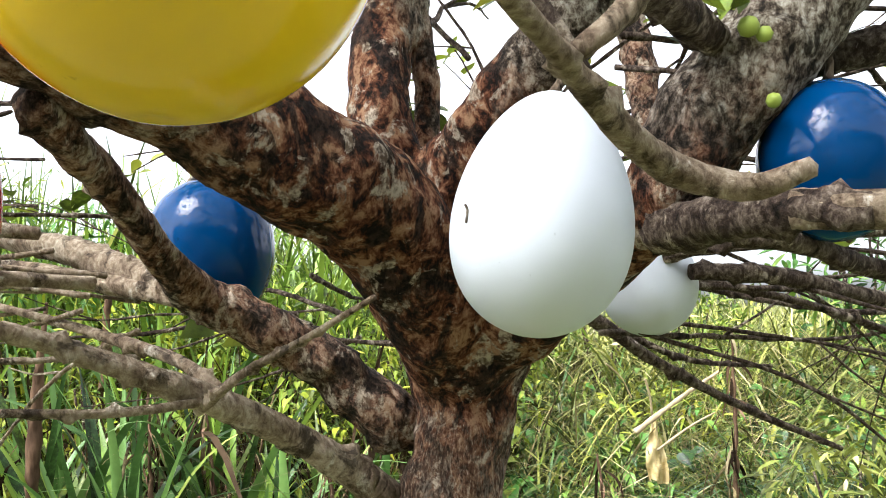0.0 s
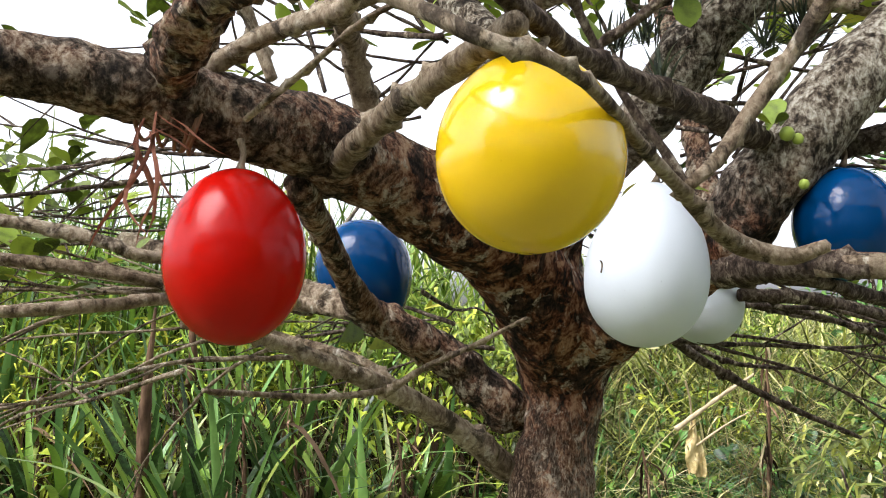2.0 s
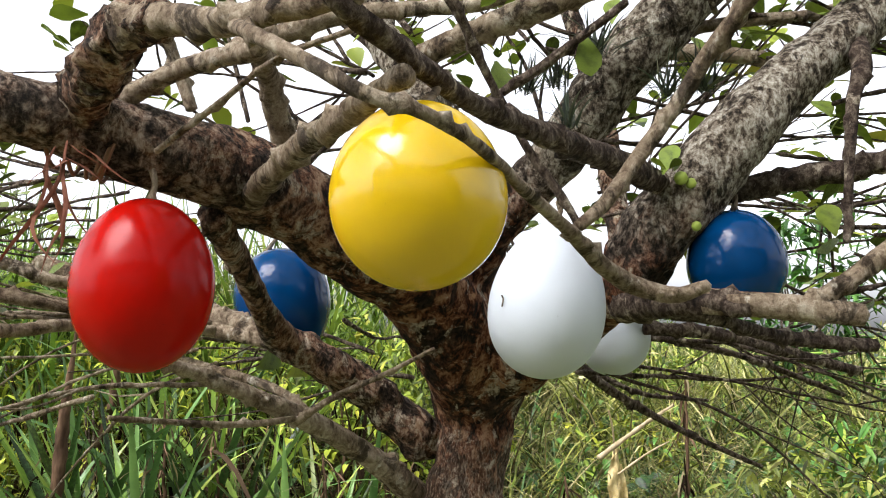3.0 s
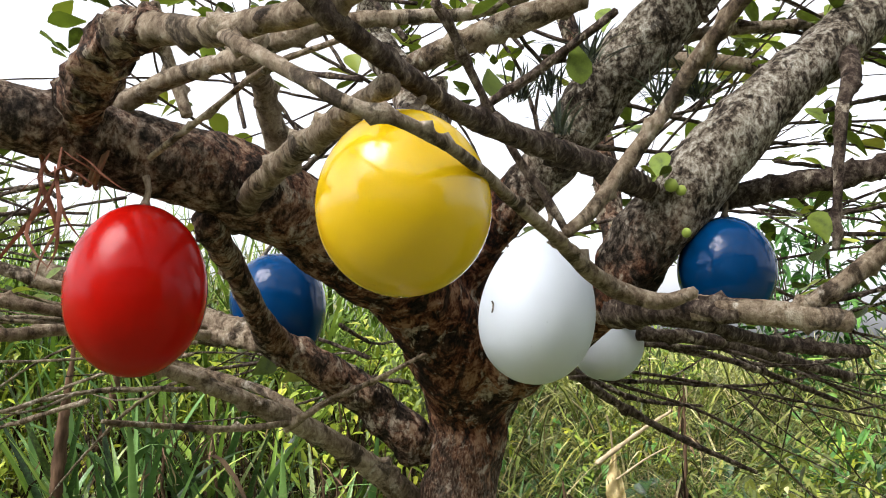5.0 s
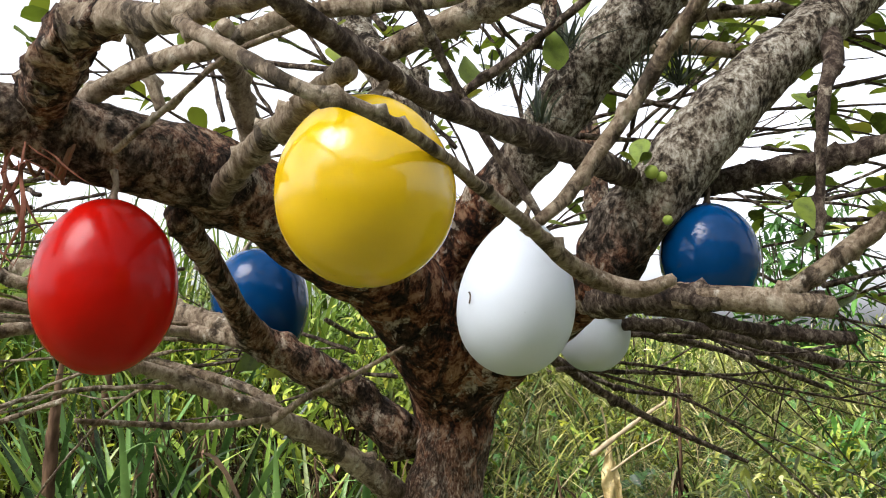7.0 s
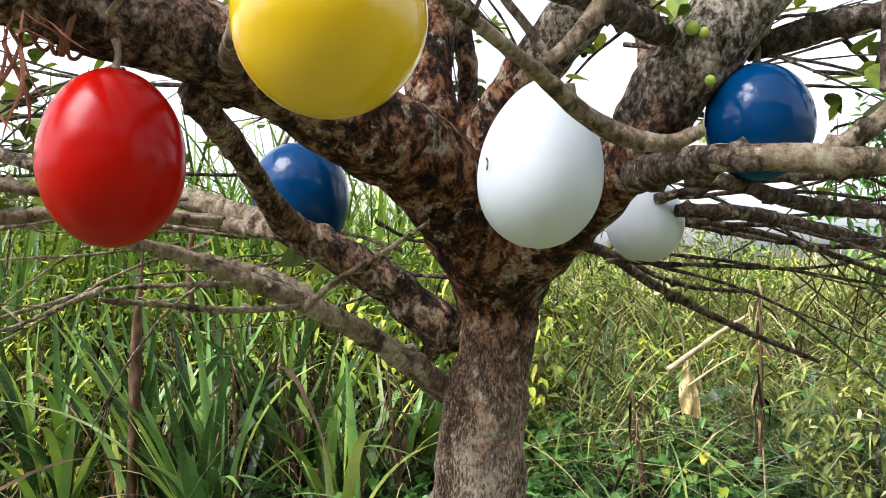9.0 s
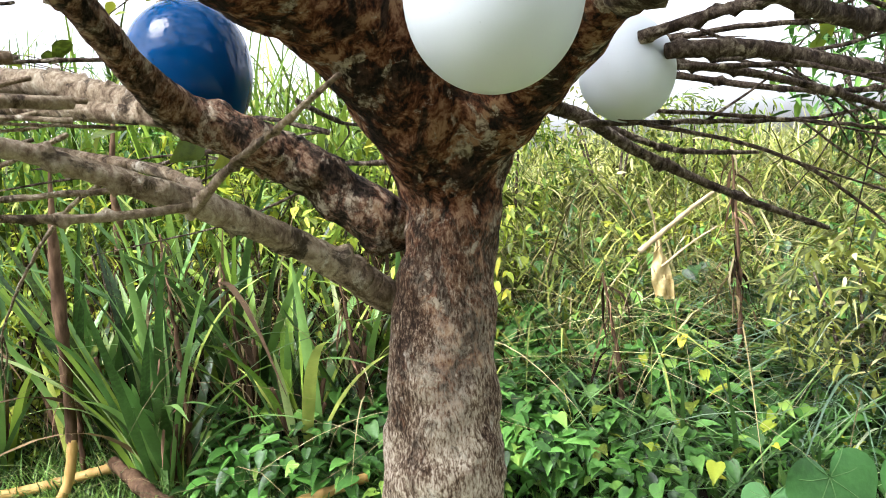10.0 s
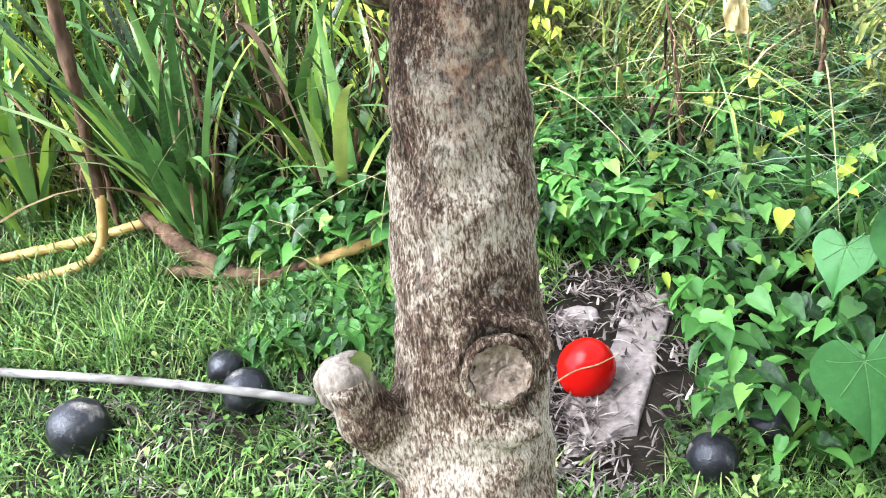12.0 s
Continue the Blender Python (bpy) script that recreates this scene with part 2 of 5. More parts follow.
RED_LEAF = plain("red_brown_leaf", (0.15, 0.055, 0.035), (0.32, 0.14, 0.09), 40, 0.8, 0.4)
LITTER = leaf_material("leaf_litter", (0.16, 0.125, 0.11), (0.36, 0.30, 0.25), (0.55, 0.48, 0.40), 0.7)
PALE_WOOD = plain("weathered_wood", (0.12, 0.09, 0.07), (0.46, 0.39, 0.32), 110, 0.85, 0.8, (1, 1, 0.4))


# ---- mesh helpers ----
def smooth(me):
    me.polygons.foreach_set("use_smooth", [True] * len(me.polygons))


def mesh(name, verts, faces, mat, flat=False):
    me = bpy.data.meshes.new(name)
    me.from_pydata([tuple(v) for v in verts], [], [tuple(f) for f in faces])
    me.materials.append(mat)
    if not flat:
        smooth(me)
    me.update()
    return me


def part(name, me, parent=None, label=""):
    ob = new(name, me)
    if parent:
        ob.parent = parent
        ob.matrix_parent_inverse = parent.matrix_basis.inverted()
    return tagged(ob, label)


def thing(name, where, label, category, group="", kind=""):
    ob = new(name)
    ob.empty_display_size = 0.05
    ob.location = where
    return tagged(ob, label, category, group, kind)


def spline(points, step):
    """Catmull-Rom through points of any dimension."""
    p = np.array(points, float)
    p = np.vstack([2 * p[0] - p[1], p, 2 * p[-1] - p[-2]])
    out = []
    for k in range(1, len(p) - 2):
        a, b, c, d = p[k - 1], p[k], p[k + 1], p[k + 2]
        m = max(2, int(np.linalg.norm((c - b)[:3]) / step))
        for s in np.arange(m) / m:
            out.append(0.5 * (2 * b + (c - a) * s + (2 * a - 5 * b + 4 * c - d) * s ** 2 + (3 * b - a - 3 * c + d) * s ** 3))
    out.append(p[-2])
    return np.array(out)


def tube(points, sides=12, step=0.02, rough=0.08, knobs=0.0, seed=1, wob=0.0, nodes=0.0):
    """Vertices and faces of a round limb through (x, y, z, radius) points, closed at both ends."""
    rng = np.random.RandomState(seed)
    q = spline(points, step)
    c, r = q[:, :3].copy(), np.maximum(q[:, 3], 0.0012)
    if wob:
        c[1:-1] += rng.normal(0, wob, (len(c) - 2, 3)) * r[1:-1, None]
    tang = np.gradient(c, axis=0)
    tang /= np.linalg.norm(tang, axis=1)[:, None]
    ref = np.array([0.3, 0.9, 0.2]) if abs(tang[0][1]) < 0.8 else np.array([1.0, 0, 0])
    verts, faces = [], []
    if knobs:
        k = rng.rand(len(r)) < 0.22
        r = r * (1 + k * knobs * rng.rand(len(r)))
    for i in range(len(c)):
        ref = ref - tang[i] * ref.dot(tang[i])
        ref /= np.linalg.norm(ref)
        other = np.cross(tang[i], ref)
        for j in range(sides):
            a = 2 * math.pi * j / sides
            d = ref * math.cos(a) + other * math.sin(a)
            w = 1 + rough * noise.noise(Vector(c[i] * 22 + d * 1.4 + seed * 3.1)) * 2
            verts.append(c[i] + d * r[i] * w)
    n = len(c)
    for i0 in range(2, n - 2):          # small leaf-scar bumps
        if rng.rand() < nodes:
            j0, h = rng.randint(sides), r[i0] * rng.uniform(0.35, 1.0) + 0.0015
            h = min(h, 0.0085)
            for di in (-1, 0, 1):
                for dj in (-1, 0, 1):
                    k = (i0 + di) * sides + (j0 + dj) % sides
                    d = verts[k] - c[i0 + di]
                    verts[k] = verts[k] + d / np.linalg.norm(d) * h * (1.0 if di == dj == 0 else 0.35)
    for i in range(n - 1):
        for j in range(sides):
            k = (j + 1) % sides
            faces.append((i * sides + j, i * sides + k, (i + 1) * sides + k, (i + 1) * sides + j))
    for i, sgn in ((0, -1), (n - 1, 1)):
        verts.append(c[i] + tang[i] * r[i] * 0.45 * sgn)
        t = len(verts) - 1
        for j in range(sides):
            k = (j + 1) % sides
            faces.append((i * sides + k, i * sides + j, t) if sgn < 0 else (i * sides + j, i * sides + k, t))
    return verts, faces


def joined(pieces):
    v, f = [], []
    for a, b in pieces:
        o = len(v)
        v.extend(a)
        f.extend(tuple(i + o for i in q) for q in b)
    return v, f


def turned(profile, sides=40, warp=0.0, seed=0.0):
    """A solid of revolution about z through (radius, z) pairs, the first and last on the axis."""
    verts, faces = [], []
    ring = profile[1:-1]
    for r, z in ring:
        for j in range(sides):
            a = 2 * math.pi * j / sides
            d = Vector((math.cos(a), math.sin(a), 0))
            w = 1 + warp * noise.noise(d * 1.1 + Vector((seed, 0, z * 9)))
            verts.append((d.x * r * w, d.y * r * w, z))
    verts += [(0, 0, profile[0][1]), (0, 0, profile[-1][1])]
    n = len(ring)
    for i in range(n - 1):
        for j in range(sides):
            k = (j + 1) % sides
            faces.append((i * sides + j, i * sides + k, (i + 1) * sides + k, (i + 1) * sides + j))
    for j in range(sides):
        k = (j + 1) % sides
        faces.append((k, j, n * sides))
        faces.append(((n - 1) * sides + j, (n - 1) * sides + k, n * sides + 1))
    return verts, faces


# ---- the ground ----
def ground_z(x, y):
    """Level under the tree, then a bank that rises behind it and flattens out far off."""
    d = max(0.0, y - 2.0)
    z = 0.24 * d if d < 4 else 0.96 + 0.05 * (1 - math.exp(-(d - 4) / 6)) * 6
    z += 0.02 * noise.noise(Vector((x * 1.3, y * 1.3, 0))) + 0.10 * noise.noise(Vector((x * 0.25, y * 0.25, 5)))*min(1, d)
    far = max(0.0, math.hypot(x, y) - 25)
    return z - 0.004 * far


def build_ground():
    xs = sorted({*np.round(np.arange(-6, 6.01, 0.15), 2), *(s * v for s in (-1, 1) for v in (7, 9, 12, 16, 22, 30, 45, 70, 120, 250, 600))})
    ys = sorted({*np.round(np.arange(-3, 9.01, 0.15), 2), -600, -250, -100, -40, -20, -10, -5, 10, 12, 15, 20, 28, 40, 60, 100, 250, 600})
    v = [(x, y, ground_z(x, y)) for y in ys for x in xs]
    w = len(xs)
    f = [(j * w + i, j * w + i + 1, (j + 1) * w + i + 1, (j + 1) * w + i) for j in range(len(ys) - 1) for i in range(w - 1)]
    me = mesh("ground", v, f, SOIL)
    me.materials.append(BOUNCE_TURF)
    # bounce turf on the near and far ground, blackened soil under the plants
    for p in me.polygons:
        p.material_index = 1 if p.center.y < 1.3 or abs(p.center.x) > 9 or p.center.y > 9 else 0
    tagged(new("ground", me), "soil blackened for shade between plants, pale bounce turf around, rising into a bank", "ground", kind="structure")


build_ground()

# ---- the calabash tree ----
tree = thing("calabash_tree", (-0.06, 1.26, 0.0), "gnarled calabash tree with mottled brown bark and low crossing branches", "tree")
TRUNK_PIECES = []
SEED = [10]


def fused(*points):
    SEED[0] += 1
    TRUNK_PIECES.append(tube(points, 20, 0.02, 0.07, 0.0, SEED[0]))


def limb(*points):
    SEED[0] += 1
    part("limb", mesh("limb", *tube(points, 18, 0.008, 0.12, 0.0, SEED[0], 0.02, 0.16), BARK_LIMB), tree)


def branch(*points):
    SEED[0] += 1
    part("branch", mesh("branch", *tube(points, 14, 0.0055, 0.09, 0.0, SEED[0], 0.02, 0.17), BARK_BRANCH), tree)


def burl(*points):
    SEED[0] += 1
    part("branch", mesh("branch", *tube(points, 22, 0.006, 0.26, 0.16, SEED[0], 0.10, 0.25), BARK_LIMB), tree, "lumpy dark branch with flaking bark")


def dark_branch(*points):
    SEED[0] += 1
    part("branch", mesh("branch", *tube(points, 12, 0.0065, 0.10, 0.0, SEED[0], 0.03, 0.20), BARK_DARK), tree)


# trunk
fused((-0.142, 1.216, -0.262, 0.1986), (-0.091, 1.238, 0.329, 0.1413), (-0.059, 1.249, 0.635, 0.1118), (-0.048, 1.260, 0.801, 0.1019), (-0.036, 1.272, 0.990, 0.0927), (-0.017, 1.296, 1.213, 0.0821), (-0.002, 1.309, 1.344, 0.0744), (0.023, 1.326, 1.451, 0.0717), (0.018, 1.327, 1.473, 0.0813), (0.036, 1.303, 1.563, 0.0914))
# fork left
fused((0.010, 1.329, 1.493, 0.074), (-0.007, 1.253, 1.581, 0.087), (-0.082, 1.121, 1.710, 0.0779), (-0.149, 1.031, 1.754, 0.0781), (-0.256, 0.930, 1.816, 0.0664), (-0.346, 0.829, 1.854, 0.0616), (-0.453, 0.739, 1.874, 0.0535), (-0.561, 0.658, 1.896, 0.0428), (-0.674, 0.598, 1.911, 0.0372), (-0.821, 0.498, 1.922, 0.0291))
# fork mid
fused((0.013, 1.322, 1.544, 0.0733), (-0.060, 1.282, 1.698, 0.078), (-0.092, 1.240, 1.833, 0.0501), (-0.096, 1.279, 1.976, 0.0467), (-0.097, 1.328, 2.125, 0.0438), (-0.192, 1.446, 2.298, 0.0379), (-0.199, 1.494, 2.533, 0.0329))
# fork mid side
fused((-0.047, 1.301, 1.775, 0.0335), (-0.034, 1.340, 1.868, 0.0217), (-0.036, 1.339, 1.966, 0.0218), (-0.049, 1.338, 2.064, 0.0219), (-0.042, 1.357, 2.172, 0.0179))
# fork back
fused((0.028, 1.322, 1.554, 0.0732), (-0.011, 1.272, 1.712, 0.0651), (0.051, 1.181, 1.830, 0.0473), (0.166, 1.120, 1.955, 0.0497), (0.246, 1.099, 2.071, 0.0529), (0.343, 1.078, 2.178, 0.055), (0.449, 1.058, 2.292, 0.0447))
# fork right
fused((0.053, 1.302, 1.552, 0.0722), (0.124, 1.183, 1.608, 0.0640), (0.210, 1.053, 1.680, 0.0530), (0.244, 0.982, 1.700, 0.0500), (0.272, 0.952, 1.766, 0.0585), (0.327, 0.931, 1.837, 0.0575), (0.412, 0.931, 1.936, 0.0535), (0.505, 0.950, 2.029, 0.0473), (0.630, 1.000, 2.130, 0.0469), (0.775, 1.049, 2.255, 0.044))
# lower left
limb((-0.029, 1.353, 1.411, 0.0303), (-0.094, 1.324, 1.430, 0.0422), (-0.174, 1.299, 1.505, 0.039), (-0.272, 1.242, 1.575, 0.0351), (-0.337, 1.202, 1.613, 0.0319), (-0.357, 1.101, 1.665, 0.0219), (-0.370, 0.980, 1.738, 0.019), (-0.371, 0.900, 1.763, 0.0224), (-0.373, 0.830, 1.796, 0.0225))
# lower left b
branch((-0.327, 1.212, 1.608, 0.0252), (-0.476, 1.281, 1.656, 0.0218), (-0.589, 1.330, 1.691, 0.0227), (-0.692, 1.370, 1.713, 0.0208), (-0.925, 1.449, 1.777, 0.0198))
# lower left c
branch((-0.368, 1.222, 1.611, 0.0139), (-0.488, 1.261, 1.634, 0.0144), (-0.636, 1.300, 1.659, 0.0139), (-0.897, 1.399, 1.695, 0.0128))
# lowest
branch((-0.065, 1.328, 1.291, 0.0225), (-0.107, 1.288, 1.332, 0.0254), (-0.197, 1.193, 1.419, 0.0209), (-0.284, 1.078, 1.486, 0.0183), (-0.365, 1.001, 1.533, 0.014), (-0.432, 0.932, 1.570, 0.0103), (-0.485, 0.881, 1.588, 0.0084), (-0.545, 0.841, 1.601, 0.0068))
branch((-0.272, 1.098, 1.489, 0.0093), (-0.337, 1.120, 1.530, 0.0086), (-0.430, 1.162, 1.555, 0.008), (-0.541, 1.201, 1.583, 0.0064), (-0.682, 1.251, 1.614, 0.0048))
branch((-0.296, 1.067, 1.474, 0.0066), (-0.224, 1.000, 1.522, 0.0054), (-0.142, 0.933, 1.561, 0.004), (-0.057, 0.872, 1.604, 0.0027))
branch((-0.285, 1.058, 1.487, 0.0057), (-0.329, 0.997, 1.485, 0.0055), (-0.371, 0.948, 1.487, 0.0052), (-0.443, 0.868, 1.499, 0.0045), (-0.497, 0.799, 1.511, 0.0033))
branch((-0.225, 0.359, 1.893, 0.0071), (-0.187, 0.270, 1.852, 0.0061), (-0.131, 0.220, 1.811, 0.0060), (-0.095, 0.201, 1.786, 0.0054), (-0.049, 0.216, 1.773, 0.0049), (-0.007, 0.301, 1.767, 0.0052), (0.038, 0.421, 1.754, 0.0061), (0.089, 0.532, 1.736, 0.0075), (0.130, 0.602, 1.712, 0.0102), (0.181, 0.662, 1.688, 0.0119), (0.235, 0.663, 1.673, 0.0102), (0.274, 0.648, 1.684, 0.0072))
branch((0.106, 0.562, 1.743, 0.0069), (0.139, 0.571, 1.773, 0.0082), (0.174, 0.581, 1.820, 0.009), (0.220, 0.581, 1.883, 0.0091), (0.258, 0.560, 1.943, 0.0096), (0.290, 0.520, 1.988, 0.0086), (0.318, 0.460, 2.025, 0.0075))
dark_branch((-0.138, 0.250, 1.891, 0.0095), (-0.119, 0.270, 1.876, 0.0098), (-0.091, 0.310, 1.864, 0.0099), (-0.056, 0.370, 1.855, 0.0102), (-0.020, 0.440, 1.850, 0.0105), (0.028, 0.520, 1.851, 0.0121), (0.095, 0.621, 1.853, 0.0148), (0.189, 0.761, 1.857, 0.0176), (0.282, 0.901, 1.855, 0.0189))
branch((-0.354, 0.900, 1.802, 0.0216), (-0.294, 0.770, 1.822, 0.0179), (-0.212, 0.600, 1.837, 0.0153), (-0.153, 0.480, 1.836, 0.0134), (-0.108, 0.380, 1.833, 0.0113), (-0.072, 0.300, 1.829, 0.0097))
burl((-0.530, 0.719, 1.890, 0.0339), (-0.493, 0.659, 1.907, 0.0285), (-0.432, 0.578, 1.931, 0.0277), (-0.374, 0.499, 1.945, 0.0255), (-0.319, 0.439, 1.930, 0.0175))
branch((-0.374, 0.499, 1.945, 0.0255), (-0.319, 0.439, 1.930, 0.0175), (-0.245, 0.379, 1.904, 0.0136), (-0.181, 0.329, 1.895, 0.0122), (-0.125, 0.280, 1.887, 0.0104), (-0.077, 0.250, 1.901, 0.0086))
branch((-0.506, 0.738, 1.910, 0.0153), (-0.412, 0.698, 1.950, 0.0126), (-0.334, 0.658, 1.964, 0.0121), (-0.274, 0.619, 1.961, 0.0117), (-0.243, 0.579, 1.972, 0.0112))
branch((-0.298, 0.949, 1.929, 0.0208), (-0.302, 0.899, 1.965, 0.0184), (-0.302, 0.838, 2.001, 0.0167), (-0.291, 0.718, 2.005, 0.0151))
branch((-0.462, 0.998, 1.994, 0.0104), (-0.483, 0.997, 2.052, 0.0105), (-0.499, 0.977, 2.109, 0.0104), (-0.508, 0.946, 2.169, 0.0093))
branch((-0.383, 0.619, 1.838, 0.0041), (-0.292, 0.549, 1.876, 0.0035), (-0.214, 0.479, 1.903, 0.0032), (-0.130, 0.419, 1.912, 0.0033))
branch((-0.076, 0.749, 1.999, 0.0155), (-0.003, 0.719, 2.021, 0.0173), (0.070, 0.699, 2.045, 0.0178), (0.149, 0.679, 2.067, 0.0167))
branch((-0.375, 0.947, 2.078, 0.0183), (-0.274, 0.897, 2.093, 0.0159), (-0.212, 0.897, 2.115, 0.015), (-0.079, 0.898, 2.128, 0.0115), (-0.000, 0.898, 2.132, 0.0106), (0.096, 0.898, 2.163, 0.0106))
dark_branch((0.007, 0.849, 1.956, 0.0059), (0.088, 0.819, 2.003, 0.0074), (0.156, 0.779, 2.045, 0.0063), (0.205, 0.749, 2.077, 0.0054))
dark_branch((-0.042, 0.549, 2.006, 0.0057), (-0.019, 0.569, 1.974, 0.0058), (0.006, 0.600, 1.930, 0.0053), (0.032, 0.620, 1.888, 0.0047), (0.062, 0.631, 1.838, 0.0051), (0.096, 0.631, 1.790, 0.0051), (0.118, 0.622, 1.748, 0.005))
dark_branch((0.408, 1.001, 1.855, 0.0185), (0.465, 0.981, 1.865, 0.02), (0.529, 0.961, 1.878, 0.0188), (0.592, 0.942, 1.886, 0.0177), (0.686, 0.922, 1.907, 0.0156))
dark_branch((0.630, 0.999, 2.135, 0.0188), (0.612, 0.930, 2.053, 0.016), (0.581, 0.901, 1.982, 0.0103), (0.562, 0.882, 1.881, 0.0076), (0.553, 0.883, 1.763, 0.0054))
branch((0.409, 1.298, 2.197, 0.0161), (0.523, 1.299, 2.194, 0.016), (0.636, 1.299, 2.177, 0.0149), (0.748, 1.300, 2.162, 0.0114))
branch((0.403, 1.148, 2.188, 0.0115), (0.489, 1.099, 2.187, 0.0111), (0.600, 1.099, 2.197, 0.0101), (0.729, 1.099, 2.231, 0.0091))
# pale back
limb((0.383, 1.602, 1.779, 0.033), (0.377, 1.700, 1.956, 0.0322), (0.364, 1.749, 2.125, 0.0318), (0.331, 1.797, 2.319, 0.0269), (0.281, 1.845, 2.541, 0.0231))
# right
dark_branch((0.242, 0.973, 1.672, 0.0290), (0.277, 0.863, 1.672, 0.0220), (0.317, 0.803, 1.672, 0.0187), (0.365, 0.763, 1.666, 0.0169))
branch((0.317, 0.803, 1.672, 0.0187), (0.365, 0.763, 1.666, 0.0169), (0.430, 0.743, 1.660, 0.0169), (0.495, 0.723, 1.652, 0.0144))
branch((0.427, 0.743, 1.662, 0.014), (0.471, 0.733, 1.688, 0.0124), (0.519, 0.723, 1.725, 0.0131), (0.560, 0.703, 1.763, 0.0114))
# dark tube close under the right limb, in place of its dark underside
dark_branch((0.305, 0.925, 1.662, 0.0150), (0.370, 0.935, 1.652, 0.0110), (0.520, 1.054, 1.623, 0.0122), (0.700, 1.104, 1.610, 0.0107))
dark_branch((0.350, 1.303, 1.639, 0.0123), (0.457, 1.323, 1.635, 0.0134), (0.562, 1.364, 1.617, 0.0137), (0.689, 1.424, 1.590, 0.0122), (0.863, 1.504, 1.551, 0.0106))
dark_branch((0.313, 1.303, 1.662, 0.0095), (0.396, 1.253, 1.676, 0.0082), (0.472, 1.203, 1.683, 0.0079), (0.574, 1.203, 1.684, 0.0078), (0.698, 1.204, 1.690, 0.0078))
dark_branch((0.154, 1.423, 1.595, 0.0135), (0.241, 1.483, 1.563, 0.0118), (0.343, 1.549, 1.495, 0.0101), (0.516, 1.643, 1.404, 0.0077), (0.730, 1.740, 1.310, 0.005))
dark_branch((0.211, 1.503, 1.576, 0.0076), (0.301, 1.552, 1.539, 0.0067), (0.418, 1.599, 1.492, 0.0052), (0.591, 1.698, 1.472, 0.0036))
dark_branch((0.377, 1.403, 1.631, 0.0071), (0.518, 1.454, 1.604, 0.0068), (0.657, 1.504, 1.566, 0.0064), (0.872, 1.600, 1.493, 0.0056))
dark_branch((0.412, 1.603, 1.630, 0.0069), (0.593, 1.654, 1.593, 0.0059), (0.782, 1.705, 1.571, 0.0054), (1.003, 1.805, 1.587, 0.0044))
branch((-1.069, 0.848, 1.795, 0.0059), (-0.820, 0.949, 1.754, 0.0108), (-0.725, 0.980, 1.730, 0.011), (-0.668, 1.000, 1.709, 0.0102), (-0.513, 1.100, 1.696, 0.009))
branch((-1.003, 0.779, 1.716, 0.0055), (-0.756, 0.850, 1.690, 0.01), (-0.670, 0.880, 1.676, 0.0102), (-0.610, 0.920, 1.664, 0.0087), (-0.506, 1.001, 1.654, 0.0074))
branch((-0.926, 0.700, 1.614, 0.0051), (-0.710, 0.781, 1.623, 0.0093), (-0.644, 0.851, 1.630, 0.0099), (-0.591, 0.901, 1.637, 0.0094), (-0.442, 1.101, 1.632, 0.0089))

# healed branch scar and broken stub near the base
def ring_points(centre, normal, radius, thick, seed):
    q = Vector(normal).to_track_quat("Z", "Y").to_matrix()
    out = []
    for i in range(17):
        a = 2 * math.pi * i / 16
        w = radius * (1 + 0.18 * noise.noise(Vector((math.cos(a) * 1.5, math.sin(a) * 1.5, seed))))
        out.append((*(Vector(centre) + q @ Vector((w * math.cos(a), w * math.sin(a), 0))), thick * (1 + 0.3 * noise.noise(Vector((math.cos(a) * 2, math.sin(a) * 2, seed + 5))))))
    return out


SCAR, SCAR_FACE = (0.005, 1.158, 0.891), (0.25, -1.0, 0.12)
fused(*ring_points((0.005, 1.173, 0.886), SCAR_FACE, 0.056, 0.009, 2.0))
fused((-0.040, 1.180, 0.809, 0.03), (0.010, 1.165, 0.799, 0.022), (0.040, 1.180, 0.803, 0.02))
fused((-0.091, 1.250, 0.694, 0.060), (-0.146, 1.220, 0.755, 0.050), (-0.165, 1.195, 0.805, 0.036))
fused((-0.032, 1.229, 0.564, 0.12), (-0.065, 1.218, 0.314, 0.135), (-0.077, 1.217, 0.064, 0.17), (-0.078, 1.217, -0.046, 0.21))

trunk_me = mesh("trunk", *joined(TRUNK_PIECES), BARK)
trunk = part("trunk", trunk_me, tree, "thick trunk dividing into heavy mottled limbs")
rm = trunk.modifiers.new("fuse", "REMESH")
rm.mode, rm.voxel_size, rm.use_smooth_shade = "VOXEL", 0.0075, True
sm = trunk.modifiers.new("soften", "SMOOTH")
sm.factor, sm.iterations = 0.5, 10
lumps = bpy.data.textures.new("lumps", "CLOUDS")
lumps.noise_scale, lumps.noise_depth = 0.045, 4
dp = trunk.modifiers.new("lumps", "DISPLACE")
dp.texture, dp.strength, dp.mid_level = lumps, 0.014, 0.5

